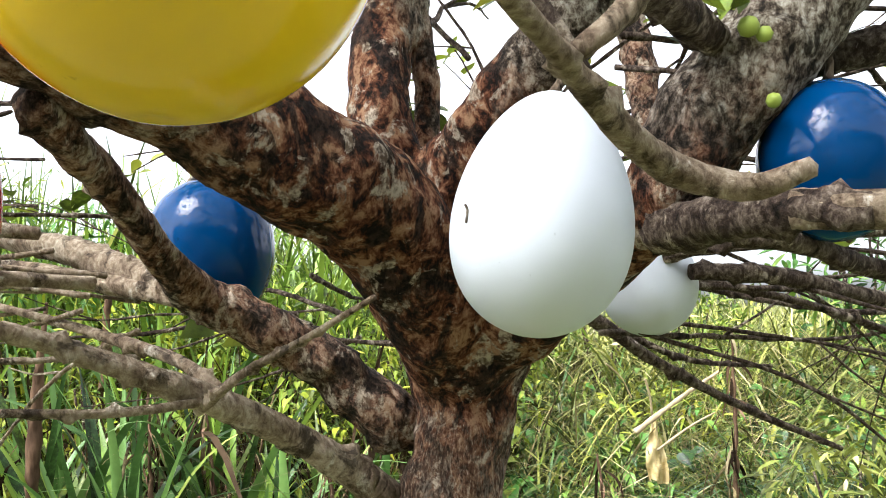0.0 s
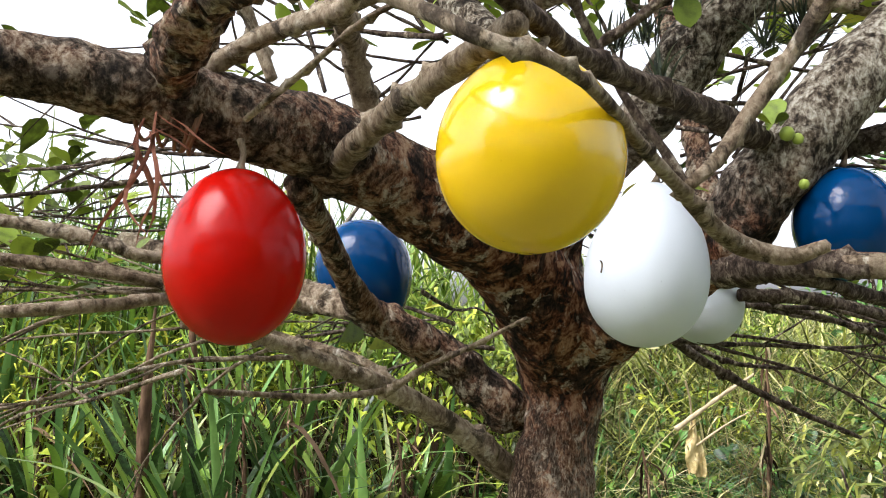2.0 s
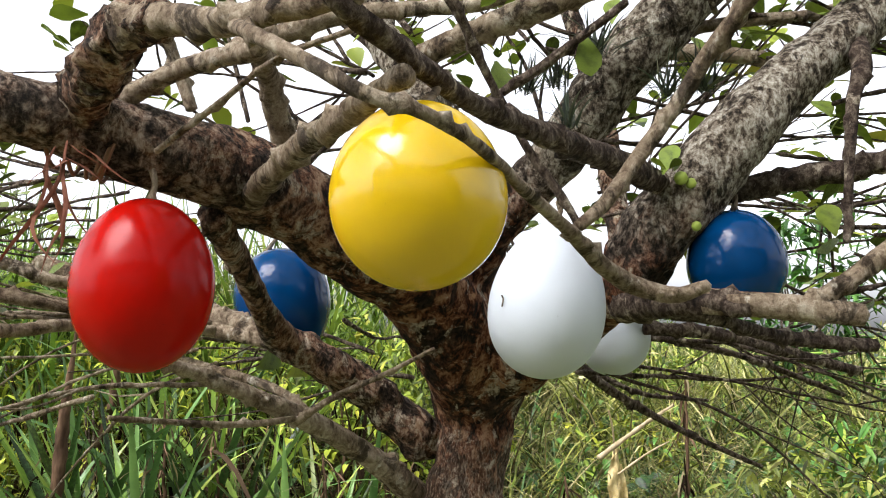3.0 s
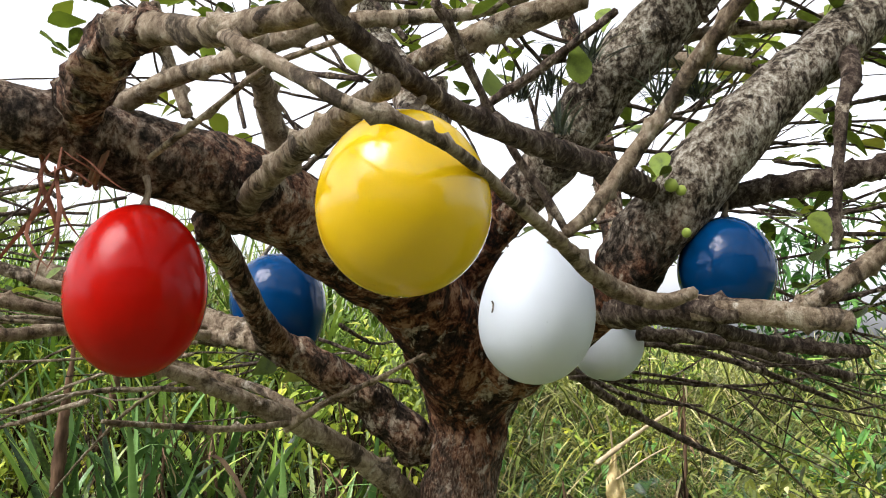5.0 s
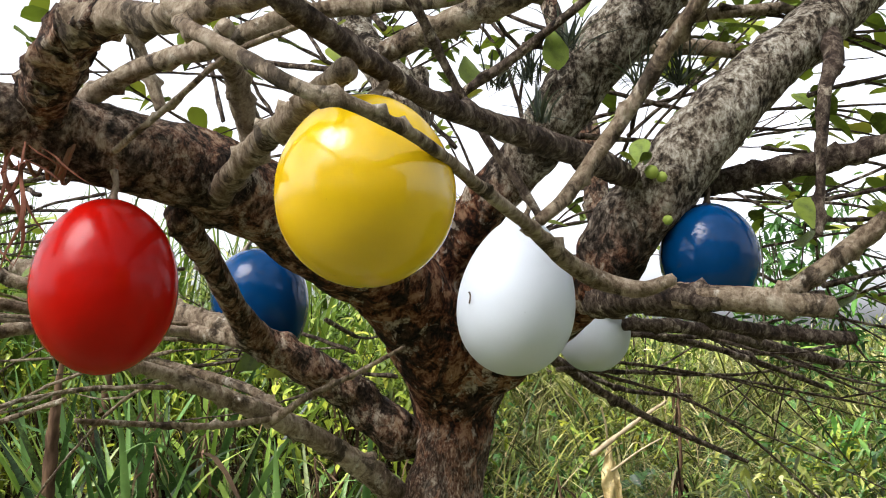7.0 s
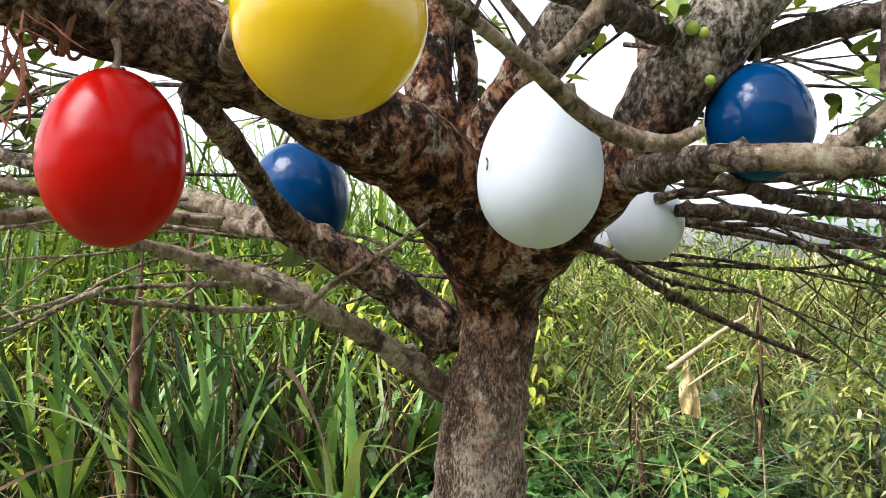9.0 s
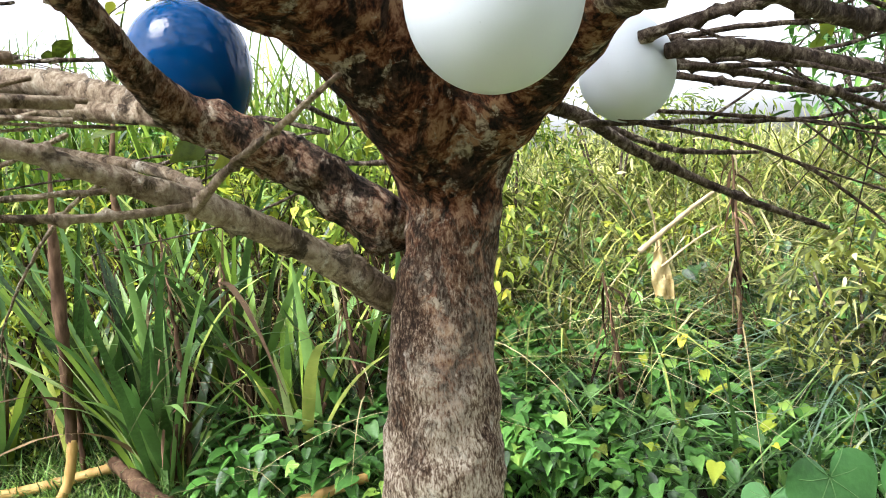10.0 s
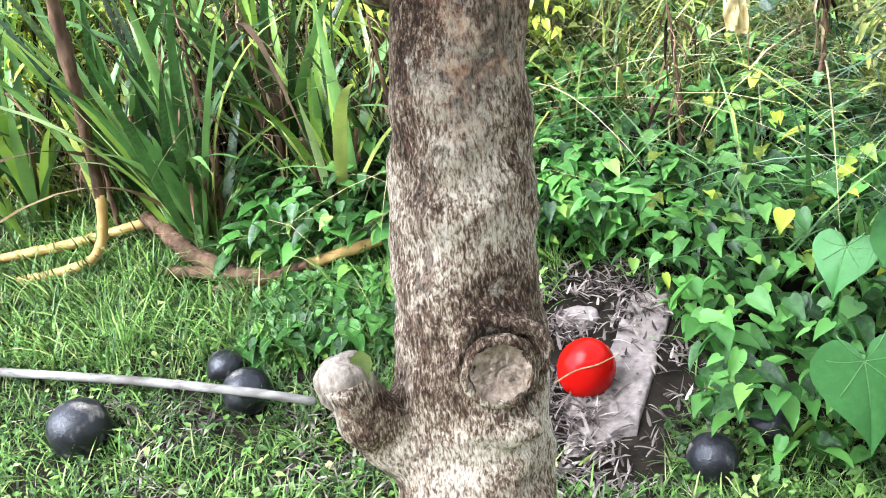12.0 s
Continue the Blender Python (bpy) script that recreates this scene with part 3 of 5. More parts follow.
# ---- painted gourds ----


def gourd(where, rx, rz, egg, mat, label, lean=(0, 0), stem_to=None, group="painted gourds hanging in the tree", name="gourd", stem_mat=None, sides=56):
    """A calabash fruit: rx half width, rz half height, egg narrows its top."""
    ob = thing(name, where, label, "gourd", group)
    prof = []
    for k in range(37):
        a = -math.pi / 2 + math.pi * k / 36
        s = math.sin(a)
        prof.append((rx * math.cos(a) * (1 - egg * s - 0.25 * abs(egg) * s * s), rz * s))
    prof[0] = (0, prof[0][1] + 0.002)
    body = part("rind", mesh("rind", *turned(prof, sides, 0.035, where[0] * 7), mat), None)
    body.parent = ob
    body.rotation_euler = (radians(lean[0]), radians(lean[1]), 0)
    if stem_to:
        top = Matrix.Rotation(radians(lean[1]), 3, "Y") @ Vector((0, 0, rz)) + Vector(where)
        end = Vector(stem_to)
        mid = top.lerp(end, 0.5) + Vector((0.004, 0, 0))
        part("stem", mesh("stem", *tube([(*(top - Vector((0, 0, 0.004))), 0.009), (*(top + (mid - top) * 0.3), 0.0045), (*mid, 0.004), (*end, 0.005)], 8, 0.008, 0.1), stem_mat or BARK_BRANCH), ob, "short woody fruit stem")
    return ob


gourd((-0.063, 0.360, 1.742), 0.0762, 0.0823, 0.03, YELLOW, "big glossy yellow painted gourd hanging from a branch", (0, 4), (-0.048, 0.395, 1.855))
gourd((0.101, 0.811, 1.674), 0.0813, 0.110, 0.17, WHITE, "egg-shaped white painted gourd hanging before the fork", (0, 7), (0.122, 0.84, 1.815))
gourd((-0.416, 0.686, 1.684), 0.0858, 0.109, 0.03, RED, "big glossy red painted gourd under a thick limb", (0, 3), (-0.412, 0.690, 1.83))
gourd((0.404, 0.930, 1.735), 0.0738, 0.083, 0.0, BLUE, "round glossy blue painted gourd beside a thick limb", (0, 0), (0.404, 0.94, 1.86))
gourd((-0.370, 1.351, 1.690), 0.0945, 0.112, -0.13, BLUE, "blue painted gourd resting on the lower limb", (0, -20), (-0.36, 1.32, 1.86))
gourd((0.301, 1.3695, 1.627), 0.0733, 0.083, 0.06, WHITE, "small white painted gourd hanging behind the fork", (0, 5), (0.305, 1.36, 1.75))


# ---- vegetation ----
def blades(count, place, length, width, lean, droop, seed, segs=4):
    """Vertices and faces of many tapered, folded grass blades. place(rng, n) gives bases (n, 3)."""
    rng = np.random.RandomState(seed)
    base = place(rng, count)
    L = rng.uniform(*length, count)
    W = rng.uniform(*width, count)
    az = rng.uniform(0, 2 * math.pi, count)
    ln = rng.uniform(*lean, count)
    dr = rng.uniform(*droop, count)
    h = np.stack([np.cos(az), np.sin(az), 0 * az], 1)
    side = np.stack([-np.sin(az), np.cos(az), 0 * az], 1)
    rows = []
    for k in range(segs + 1):
        s = k / segs
        p = base + h * (L * (ln * s + dr * s * s))[:, None]
        p[:, 2] += L * (s * np.sqrt(np.maximum(0.05, 1 - ln * ln)) - 0.55 * dr * s ** 3)
        w = (W * min(1.0, 0.55 + 1.6 * s) * (1 - s ** 2.2))[:, None] * 0.5
        if k == segs:
            rows.append(p[:, None, :])
        else:
            rows.append(np.stack([p - side * w, p + side * w], 1))
    v = np.concatenate(rows, 1)
    m = v.shape[1]
    f = []
    for k in range(segs - 1):
        f.append((2 * k, 2 * k + 1, 2 * k + 3, 2 * k + 2))
    tip = (2 * segs - 2, 2 * segs - 1, 2 * segs)
    idx = np.arange(count) * m
    faces = [tuple(int(o) + i for i in q) for o in idx for q in (*f, tip)]
    return v.reshape(-1, 3), faces


LEAF_HEART = [(0, 0, 0), (0.15, -0.07, 0.05), (0.28, 0.02, 0.09), (0.33, 0.22, 0.10), (0.26, 0.48, 0.07), (0.13, 0.76, 0.0), (0, 1, -0.18), (-0.13, 0.76, 0.0), (-0.26, 0.48, 0.07), (-0.33, 0.22, 0.10), (-0.28, 0.02, 0.09), (-0.15, -0.07, 0.05), (0, 0.25, -0.02), (0, 0.6, -0.05)]
HEART_FACES = [(0, 1, 2, 12), (12, 2, 3), (12, 3, 4, 13), (13, 4, 5), (13, 5, 6), (0, 12, 10, 11), (12, 9, 10), (12, 13, 8, 9), (13, 7, 8), (13, 6, 7)]
LEAF_FACES = [(0, 1, 2, 8), (8, 2, 3), (8, 3, 4), (8, 4, 5), (8, 5, 6), (0, 8, 6, 7)]


LEAF_LONG = [(0, 0, 0), (0.07, 0.12, 0.02), (0.13, 0.35, 0.03), (0.10, 0.68, 0.0), (0, 1, -0.14), (-0.10, 0.68, 0.0), (-0.13, 0.35, 0.03), (-0.07, 0.12, 0.02), (0, 0.38, -0.01)]


def leaves(count, place, size, tilt, seed, facing=None, form=None):
    """Heart-shaped leaves lying at all turns, with tips tilted down."""
    rng = np.random.RandomState(seed)
    base = place(rng, count)
    shape = np.array(form or LEAF_HEART)
    az = rng.uniform(0, 2 * math.pi, count) if facing is None else rng.normal(facing, 0.9, count)
    tl = rng.uniform(*tilt, count)
    rl = rng.normal(0, 0.35, count)
    S = rng.uniform(*size, count)
    p = shape[None] * S[:, None, None]
    p[:, :, 0] *= rng.uniform(0.75, 1.1, count)[:, None]
    x, y, z = p[..., 0], p[..., 1], p[..., 2]
    x, z = x * np.cos(rl)[:, None] + z * np.sin(rl)[:, None], -x * np.sin(rl)[:, None] + z * np.cos(rl)[:, None]
    y, z = y * np.cos(tl)[:, None] + z * np.sin(tl)[:, None], -y * np.sin(tl)[:, None] + z * np.cos(tl)[:, None]
    x, y = x * np.cos(az)[:, None] - y * np.sin(az)[:, None], x * np.sin(az)[:, None] + y * np.cos(az)[:, None]
    v = np.stack([x, y, z], -1) + base[:, None, :]
    faces = [tuple(o * len(shape) + i for i in q) for o in range(count) for q in (LEAF_FACES if form else HEART_FACES)]
    return v.reshape(-1, 3), faces


def field(x0, x1, y0, y1, h0=0.0, h1=0.0, keep=None):
    """A place() over a stretch of the ground, h0 to h1 above it."""
    def place(rng, n):
        out = []
        while len(out) < n:
            x, y = rng.uniform(x0, x1), rng.uniform(y0, y1)
            if keep and not keep(x, y, rng):
                continue
            out.append((x, y, ground_z(x, y) + rng.uniform(h0, h1)))
        return np.array(out)
    return place


def stuff(name, geo, mat, label, category):
    return tagged(new(name, mesh(name, *geo, mat)), label, category, kind="stuff")


def bare(x, y):
    return ((x - 0.16) / 0.26) ** 2 + ((y - 2.45) / 0.42) ** 2 < 1


def left_lawn(x, y, rng):
    if y < 2.0 and x < 0.9:
        return True
    return not bare(x, y) and rng.rand() < min(1.0, 1.1 - max(0, x + 0.1) * 1.5)


def right_bank(x, y, rng):
    edge = 1.98 + 0.9 * max(0, 0.55 - x)
    return not bare(x, y) and y > edge and (x > 0.25 or y > 2.9)


def tufts(count, per, place, length, width, seed, lean=(0.05, 0.5), droop=(0.1, 0.8), spread=0.03, segs=4):
    """Grass in tufts: every tuft has a size and a bent of its own."""
    rng = np.random.RandomState(seed)
    base = place(rng, count)
    size = rng.uniform(0.55, 1.0, count)
    pieces = np.repeat(base, per, 0) + np.c_[rng.normal(0, spread, (count * per, 2)), np.zeros(count * per)]
    grow = np.repeat(size, per)
    v, f = blades(count * per, lambda r, n: pieces, length, width, lean, droop, seed + 1, segs)
    m = 2 * segs + 1
    v = v.reshape(-1, m, 3)
    v = pieces[:, None, :] + (v - pieces[:, None, :]) * grow[:, None, None]
    return v.reshape(-1, 3), f


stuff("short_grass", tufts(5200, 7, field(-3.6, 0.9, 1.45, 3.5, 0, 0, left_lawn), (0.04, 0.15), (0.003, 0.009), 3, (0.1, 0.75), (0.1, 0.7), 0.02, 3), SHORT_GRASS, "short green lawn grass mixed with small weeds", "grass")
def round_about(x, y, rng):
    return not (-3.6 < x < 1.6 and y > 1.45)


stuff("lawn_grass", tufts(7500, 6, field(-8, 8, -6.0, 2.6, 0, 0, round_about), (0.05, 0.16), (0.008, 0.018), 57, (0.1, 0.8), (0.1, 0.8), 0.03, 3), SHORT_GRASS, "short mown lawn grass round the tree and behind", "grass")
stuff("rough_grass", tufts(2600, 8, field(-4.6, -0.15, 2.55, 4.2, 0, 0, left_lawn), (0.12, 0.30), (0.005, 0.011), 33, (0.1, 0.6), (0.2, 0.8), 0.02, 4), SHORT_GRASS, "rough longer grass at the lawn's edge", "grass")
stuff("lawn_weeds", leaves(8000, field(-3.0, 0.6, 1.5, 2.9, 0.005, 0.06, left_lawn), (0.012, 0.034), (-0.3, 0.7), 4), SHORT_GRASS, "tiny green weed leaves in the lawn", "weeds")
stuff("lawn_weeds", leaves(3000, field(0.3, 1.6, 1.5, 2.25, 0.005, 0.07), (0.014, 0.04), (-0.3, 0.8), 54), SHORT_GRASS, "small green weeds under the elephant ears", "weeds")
stuff("short_grass", tufts(900, 7, field(0.3, 1.6, 1.5, 2.2), (0.04, 0.13), (0.003, 0.008), 55, (0.1, 0.75), (0.1, 0.7), 0.02, 3), SHORT_GRASS, "short grass under the elephant ears", "grass")
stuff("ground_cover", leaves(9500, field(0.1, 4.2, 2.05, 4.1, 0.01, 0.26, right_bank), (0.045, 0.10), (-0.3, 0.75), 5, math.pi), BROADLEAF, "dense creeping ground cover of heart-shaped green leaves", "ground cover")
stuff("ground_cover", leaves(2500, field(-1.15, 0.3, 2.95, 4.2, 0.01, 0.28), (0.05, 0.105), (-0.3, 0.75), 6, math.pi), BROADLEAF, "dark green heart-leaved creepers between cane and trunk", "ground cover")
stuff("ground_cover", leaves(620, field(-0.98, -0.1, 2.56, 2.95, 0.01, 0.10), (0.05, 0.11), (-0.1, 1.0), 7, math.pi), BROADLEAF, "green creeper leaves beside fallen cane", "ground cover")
def patchy(x, y, rng):
    return noise.noise(Vector((x * 2.6, y * 2.6, 4))) > -0.12


stuff("meadow_grass", tufts(380, 20, field(0.1, 5.0, 3.55, 6.2, 0, 0.06, patchy), (0.35, 0.95), (0.009, 0.022), 8, (0.1, 0.8), (0.3, 1.4), 0.05, 7), GRASS, "tall tangled yellow-green grass on the bank", "grass")
# dark tufts fill the bank's hollows in place of cast shade
stuff("bank_thatch", tufts(420, 14, field(0.1, 4.6, 3.3, 6.0), (0.15, 0.45), (0.006, 0.016), 49, (0.2, 0.95), (0.0, 0.9), 0.06, 4), THATCH_SHADE, "dark brown tufts under the bank's green, filling in for shade", "thatch")
stuff("green_grass", tufts(170, 16, field(0.2, 4.5, 3.55, 5.4, 0, 0.05, patchy), (0.30, 0.75), (0.010, 0.024), 48, (0.1, 0.7), (0.3, 1.2), 0.05, 6), CANE_LEAF, "arching blue-green grass tangled on the bank", "grass")
stuff("ground_cover", leaves(3500, field(2.5, 8, 2.2, 4.2, 0.02, 0.30), (0.05, 0.10), (-0.5, 0.9), 58, math.pi), BROADLEAF, "creeping green ground cover farther along the bank", "ground cover")
stuff("meadow_grass", tufts(600, 10, field(-10, -3.5, 2.6, 8.5), (0.3, 0.9), (0.010, 0.024), 59, (0.1, 0.8), (0.3, 1.2), 0.05, 5), GRASS, "tall rough grass beside the cane", "grass")
stuff("meadow_grass", tufts(600, 10, field(4.5, 10, 3.5, 8.5), (0.3, 0.9), (0.010, 0.024), 60, (0.1, 0.8), (0.3, 1.2), 0.05, 5), GRASS, "tall rough grass farther along the bank", "grass")
stuff("meadow_grass", tufts(700, 9, field(-0.3, 7.0, 6.0, 9.0, 0, 0, patchy), (0.35, 0.85), (0.016, 0.036), 28, (0.1, 0.8), (0.2, 0.9)), GRASS, "tall yellow-green grass on top of the bank", "grass")
stuff("meadow_grass", tufts(800, 14, field(-5.5, 0.2, 5.4, 8.5), (0.35, 0.95), (0.007, 0.016), 9), GRASS, "tall yellow-green grass behind the cane", "grass")
stuff("bank_weeds", leaves(1000, field(0.2, 5.0, 3.5, 6.0, 0.05, 0.40, patchy), (0.06, 0.14), (-0.2, 1.1), 11, math.pi, LEAF_LONG), WEED_LEAF, "narrow yellow-green weed leaves among the bank grass", "weeds")
stuff("bank_weeds", leaves(900, field(0.2, 4.2, 3.4, 5.4, 0.05, 0.40), (0.05, 0.10), (-0.2, 1.1), 29, math.pi), BROADLEAF, "green creeper leaves climbing through the bank grass", "weeds")
stuff("cane_weeds", leaves(3200, field(-4.5, 0.1, 4.1, 6.0, 0.1, 1.0), (0.05, 0.10), (-0.2, 1.1), 12, math.pi, LEAF_LONG), WEED_LEAF, "yellow-green creeper leaves among the cane", "weeds")
stuff("dry_straw", tufts(420, 7, field(-4.0, 4.5, 3.2, 6.2), (0.30, 0.9), (0.003, 0.009), 10, (0.3, 0.95), (0.0, 0.6), 0.05), STRAW, "dry straw stalks among the grass", "straw")
stuff("blue_grass", tufts(170, 8, field(0.45, 3.2, 2.6, 4.4), (0.35, 0.75), (0.010, 0.020), 13, (0.1, 0.5), (0.2, 0.9), 0.03, 5), CANE_LEAF, "broad bluish grass blades arching over the ground cover", "grass")


def left_side(x, y, rng):
    return x < -0.9 or rng.rand() < 0.35


stuff("far_cane", tufts(300, 11, field(-6.5, -0.2, 4.5, 7.5, 0, 0.3, left_side), (0.9, 2.3), (0.018, 0.045), 14, (0.02, 0.30), (0.05, 0.6), 0.06, 6), CANE_BRIGHT, "tall stand of green cane in the distance", "cane grass")
stuff("far_grass", tufts(1600, 8, field(-14, 16, 8.5, 20), (0.5, 1.1), (0.015, 0.03), 15), GRASS, "far rough grass on top of the bank", "grass")
stuff("hedge_behind", leaves(8000, lambda rng, n: np.c_[rng.uniform(-11, 11, n), rng.uniform(-8, -6, n), rng.uniform(0, 1, n) ** 0.8 * 6.2], (0.25, 0.5), (-0.4, 1.3), 16), BROADLEAF, "dark hedge of shrubs closing the garden behind", "hedge")
stuff("leaf_litter", blades(1900, field(-0.15, 0.52, 1.9, 2.98, 0.004, 0.028, lambda x, y, r: (not (0.12 < x < 0.34 and 2.05 < y < 2.62) or r.rand() < 0.22) and noise.noise(Vector((x * 9, y * 9, 3))) > -0.25 and r.rand() < 1.35 - 2 * abs(x - 0.17) - abs(y - 2.45)), (0.015, 0.065), (0.004, 0.013), (0.6, 0.98), (-0.3, 0.9), 17, 5), LITTER, "curled grey and brown dead leaves on bare soil", "leaf litter")
stuff("leaf_litter", blades(2600, field(-2.2, 0.2, 1.6, 2.4, 0.004, 0.03, lambda x, y, r: noise.noise(Vector((x * 4, y * 4, 8))) > -0.02), (0.02, 0.07), (0.004, 0.012), (0.7, 0.98), (-0.2, 0.7), 18, 4), LITTER, "dry brown leaf bits scattered over the lawn", "leaf litter")
stuff("straw_arcs", blades(750, field(0.15, 4.2, 3.5, 5.6, 0.0, 0.15), (0.40, 1.05), (0.004, 0.010), (0.45, 0.97), (0.2, 1.3), 24, 9), STRAW, "long pale dry grass stems arching over the bank", "straw")
stuff("straw_arcs", blades(200, field(-3.0, 0.0, 3.3, 4.6, 0.0, 0.2), (0.45, 1.05), (0.004, 0.010), (0.3, 0.93), (0.1, 1.0), 25, 9), STRAW, "long pale dry grass stems among the cane", "straw")
stuff("blue_grass", tufts(95, 18, field(1.30, 2.8, 3.0, 4.1), (0.45, 0.95), (0.010, 0.024), 26, (0.1, 0.6), (0.4, 1.3), 0.04, 8), BLUE_GRASS, "bluish arching grass tussocks on the bank", "grass")
# dead leaves, also dark filler for the shaded gaps between clumps
stuff("cane_thatch", tufts(75, 10, field(-3.2, -0.15, 3.6, 4.6, 0, 0.15), (0.35, 1.25), (0.010, 0.030), 19, (0.02, 0.40), (0.0, 0.5), 0.05, 5), THATCH_SHADE, "brown dead leaves between the cane clumps, also filling in for shaded gaps", "thatch")
stuff("creepers", leaves(700, field(-3.4, -1.45, 3.45, 4.6, 0.05, 0.6), (0.04, 0.09), (-0.2, 1.0), 21, math.pi), YOUNG_LEAF, "bright yellow-green creeper leaves among the cane", "creeper")
stuff("creepers", leaves(550, field(-0.9, 0.2, 3.8, 4.6, 0.25, 0.9), (0.035, 0.07), (-0.2, 1.1), 22, math.pi), YOUNG_LEAF, "yellow-green creeper leaves climbing behind the trunk", "creeper")
stuff("creepers", leaves(160, field(0.3, 2.6, 2.6, 3.9, 0.10, 0.30), (0.05, 0.09), (-0.2, 0.9), 23, math.pi), YOUNG_LEAF, "bright young leaves above the ground cover", "creeper")


# ---- cane clumps, each blade a part ----
def blade_parts(ob, where, count, length, width, lean, droop, spread, seed, mat, segs=7, name="blade", turn=None):
    v, f = blades(count, lambda rng, n: np.array(where) + np.c_[rng.normal(0, spread, (n, 2)), rng.uniform(0, spread, n)], length, width, lean, droop, seed, segs)
    m = 2 * segs + 1
    per = [q for q in f if max(q) < m]
    for k in range(count):
        part(name, mesh(name, v[k * m:(k + 1) * m], per, mat), ob)


def fan_blade(base, az, length, width, lean, droop, twist, segs=11):
    """One long folded blade with a sunken midrib and a drooping tip."""
    head, v = Vector((math.cos(az), math.sin(az), 0)), []
    for k in range(segs + 1):
        s = k / segs
        p = Vector(base) + head * length * (lean * s + droop * s ** 2.4)
        p.z += length * (s * math.sqrt(1 - lean * lean) - 0.7 * droop * s ** 3.4)
        a = az + math.pi / 2 + twist * s
        w = 0.5 * width * min(1.0, 0.45 + 1.5 * s) * (1 - s ** 3) + 0.0008
        side = Vector((math.cos(a), math.sin(a), 0)) * w
        dip = head * 0.32 * w
        v += [p - side, p + dip, p + side]
    f = []
    for k in range(segs):
        a = 3 * k
        f += [(a, a + 1, a + 4, a + 3), (a + 1, a + 2, a + 5, a + 4)]
    return v, f


def cane_clump(where, count, length, seed, label):
    ob = thing("cane_clump", where, label, "cane grass", "cane clumps behind the tree")
    rng = np.random.RandomState(seed)
    for k in range(count):
        base = Vector(where) + Vector((rng.normal(0, 0.05), rng.normal(0, 0.05), rng.uniform(0, 0.06)))
        tall = rng.uniform(*length)
        old = rng.rand() < 0.05
        part("blade", mesh("blade", *fan_blade(base, rng.uniform(0, 6.28), tall, rng.uniform(0.028, 0.058), rng.uniform(0.02, 0.52), rng.uniform(0.6, 1.1) if old else rng.choice((0.05, 0.15, 0.5)) * rng.uniform(0.5, 1.3), rng.uniform(-0.9, 0.9)), THATCH_SHADE if old else CANE_BRIGHT if rng.rand() < (0.75 if seed in (41, 45) else 0.25) else CANE_LEAF), ob)
    for k in range(7 if seed == 40 else 0):
        base = Vector(where) + Vector((rng.normal(-0.03, 0.03), rng.normal(-0.03, 0.03), 0.10))
        part("blade", mesh("blade", *fan_blade(base, rng.uniform(2.7, 3.5), rng.uniform(0.9, 1.35), rng.uniform(0.04, 0.06), rng.uniform(0.38, 0.6), rng.uniform(0.0, 0.12), rng.uniform(-0.5, 0.5)), CANE_BRIGHT), ob)
    for k in range(5):
        a = rng.uniform(0, 6.28)
        tip = (where[0] + 0.12 * math.cos(a), where[1] + 0.12 * math.sin(a), where[2] + rng.uniform(0.25, 0.5))
        part("sheath", mesh("sheath", *tube([(where[0], where[1], where[2] - 0.03, 0.020), ((where[0] + tip[0]) / 2, (where[1] + tip[1]) / 2, where[2] + 0.18, 0.016), (*tip, 0.009)], 7, 0.04, 0.1), DRY_SHEATH), ob, "brown dry leaf sheath")


for k, (x, y, n, hi) in enumerate(((-1.32, 3.22, 46, 1.25), (-0.80, 3.34, 26, 1.05), (-1.02, 3.55, 22, 1.2), (-1.85, 3.5, 20, 1.2), (-2.5, 3.8, 24, 1.5), (-0.45, 3.75, 12, 1.0), (-1.5, 4.0, 24, 1.6), (-3.0, 4.3, 30, 1.8), (-2.15, 3.4, 26, 1.15), (-1.62, 3.5, 24, 1.3), (-1.18, 3.75, 22, 1.35), (-0.62, 3.5, 18, 1.05), (-2.8, 3.5, 24, 1.2))):
    cane_clump((x, y, ground_z(x, y)), n, (hi * 0.45, hi), 40 + k, "clump of long arching green cane blades")


def stalk(points, mat, label, name="cane_stalk", category="cane stalk", group="cane stalks", sides=10):
    """A jointed stem with rings."""
    SEED[0] += 1
    ob = thing(name, points[0][:3], label, category, group)
    q = spline(points, 0.012)
    rings = []
    for k, row in enumerate(q):
        rings.append((*row[:3], row[3] * (1.10 if mat is CANE_STALK and k % 6 == 0 else 1.0)))
    part("stem", mesh("stem", *tube(rings, sides, 0.05, 0.04 if mat is CANE_STALK else 0.16, 0, SEED[0]), mat), ob)
    return ob


stalk(((-2.047, 3.070, 0.287, 0.020), (-1.872, 3.090, 0.304, 0.020), (-1.748, 3.100, 0.337, 0.020), (-1.694, 3.110, 0.393, 0.020), (-1.668, 3.120, 0.468, 0.020), (-1.652, 3.140, 0.585, 0.020)), CANE_STALK, "yellow jointed cane stalk bent up from the ground")
stalk(((-2.160, 3.143, 0.358, 0.020), (-1.870, 3.213, 0.375, 0.021), (-1.569, 3.252, 0.422, 0.020)), CANE_STALK, "yellow jointed cane stalk lying on the grass")
stalk(((-0.931, 2.930, 0.287, 0.022), (-0.811, 2.970, 0.315, 0.022), (-0.650, 3.010, 0.344, 0.020), (-0.490, 3.049, 0.382, 0.018)), CANE_STALK, "yellow jointed cane stalk lying under creepers")
stalk(((-1.401, 3.011, 0.306, 0.022), (-1.161, 2.961, 0.299, 0.026), (-0.961, 2.925, 0.292, 0.024)), DRY_SHEATH, "brown dry cane stalk lying on the ground")
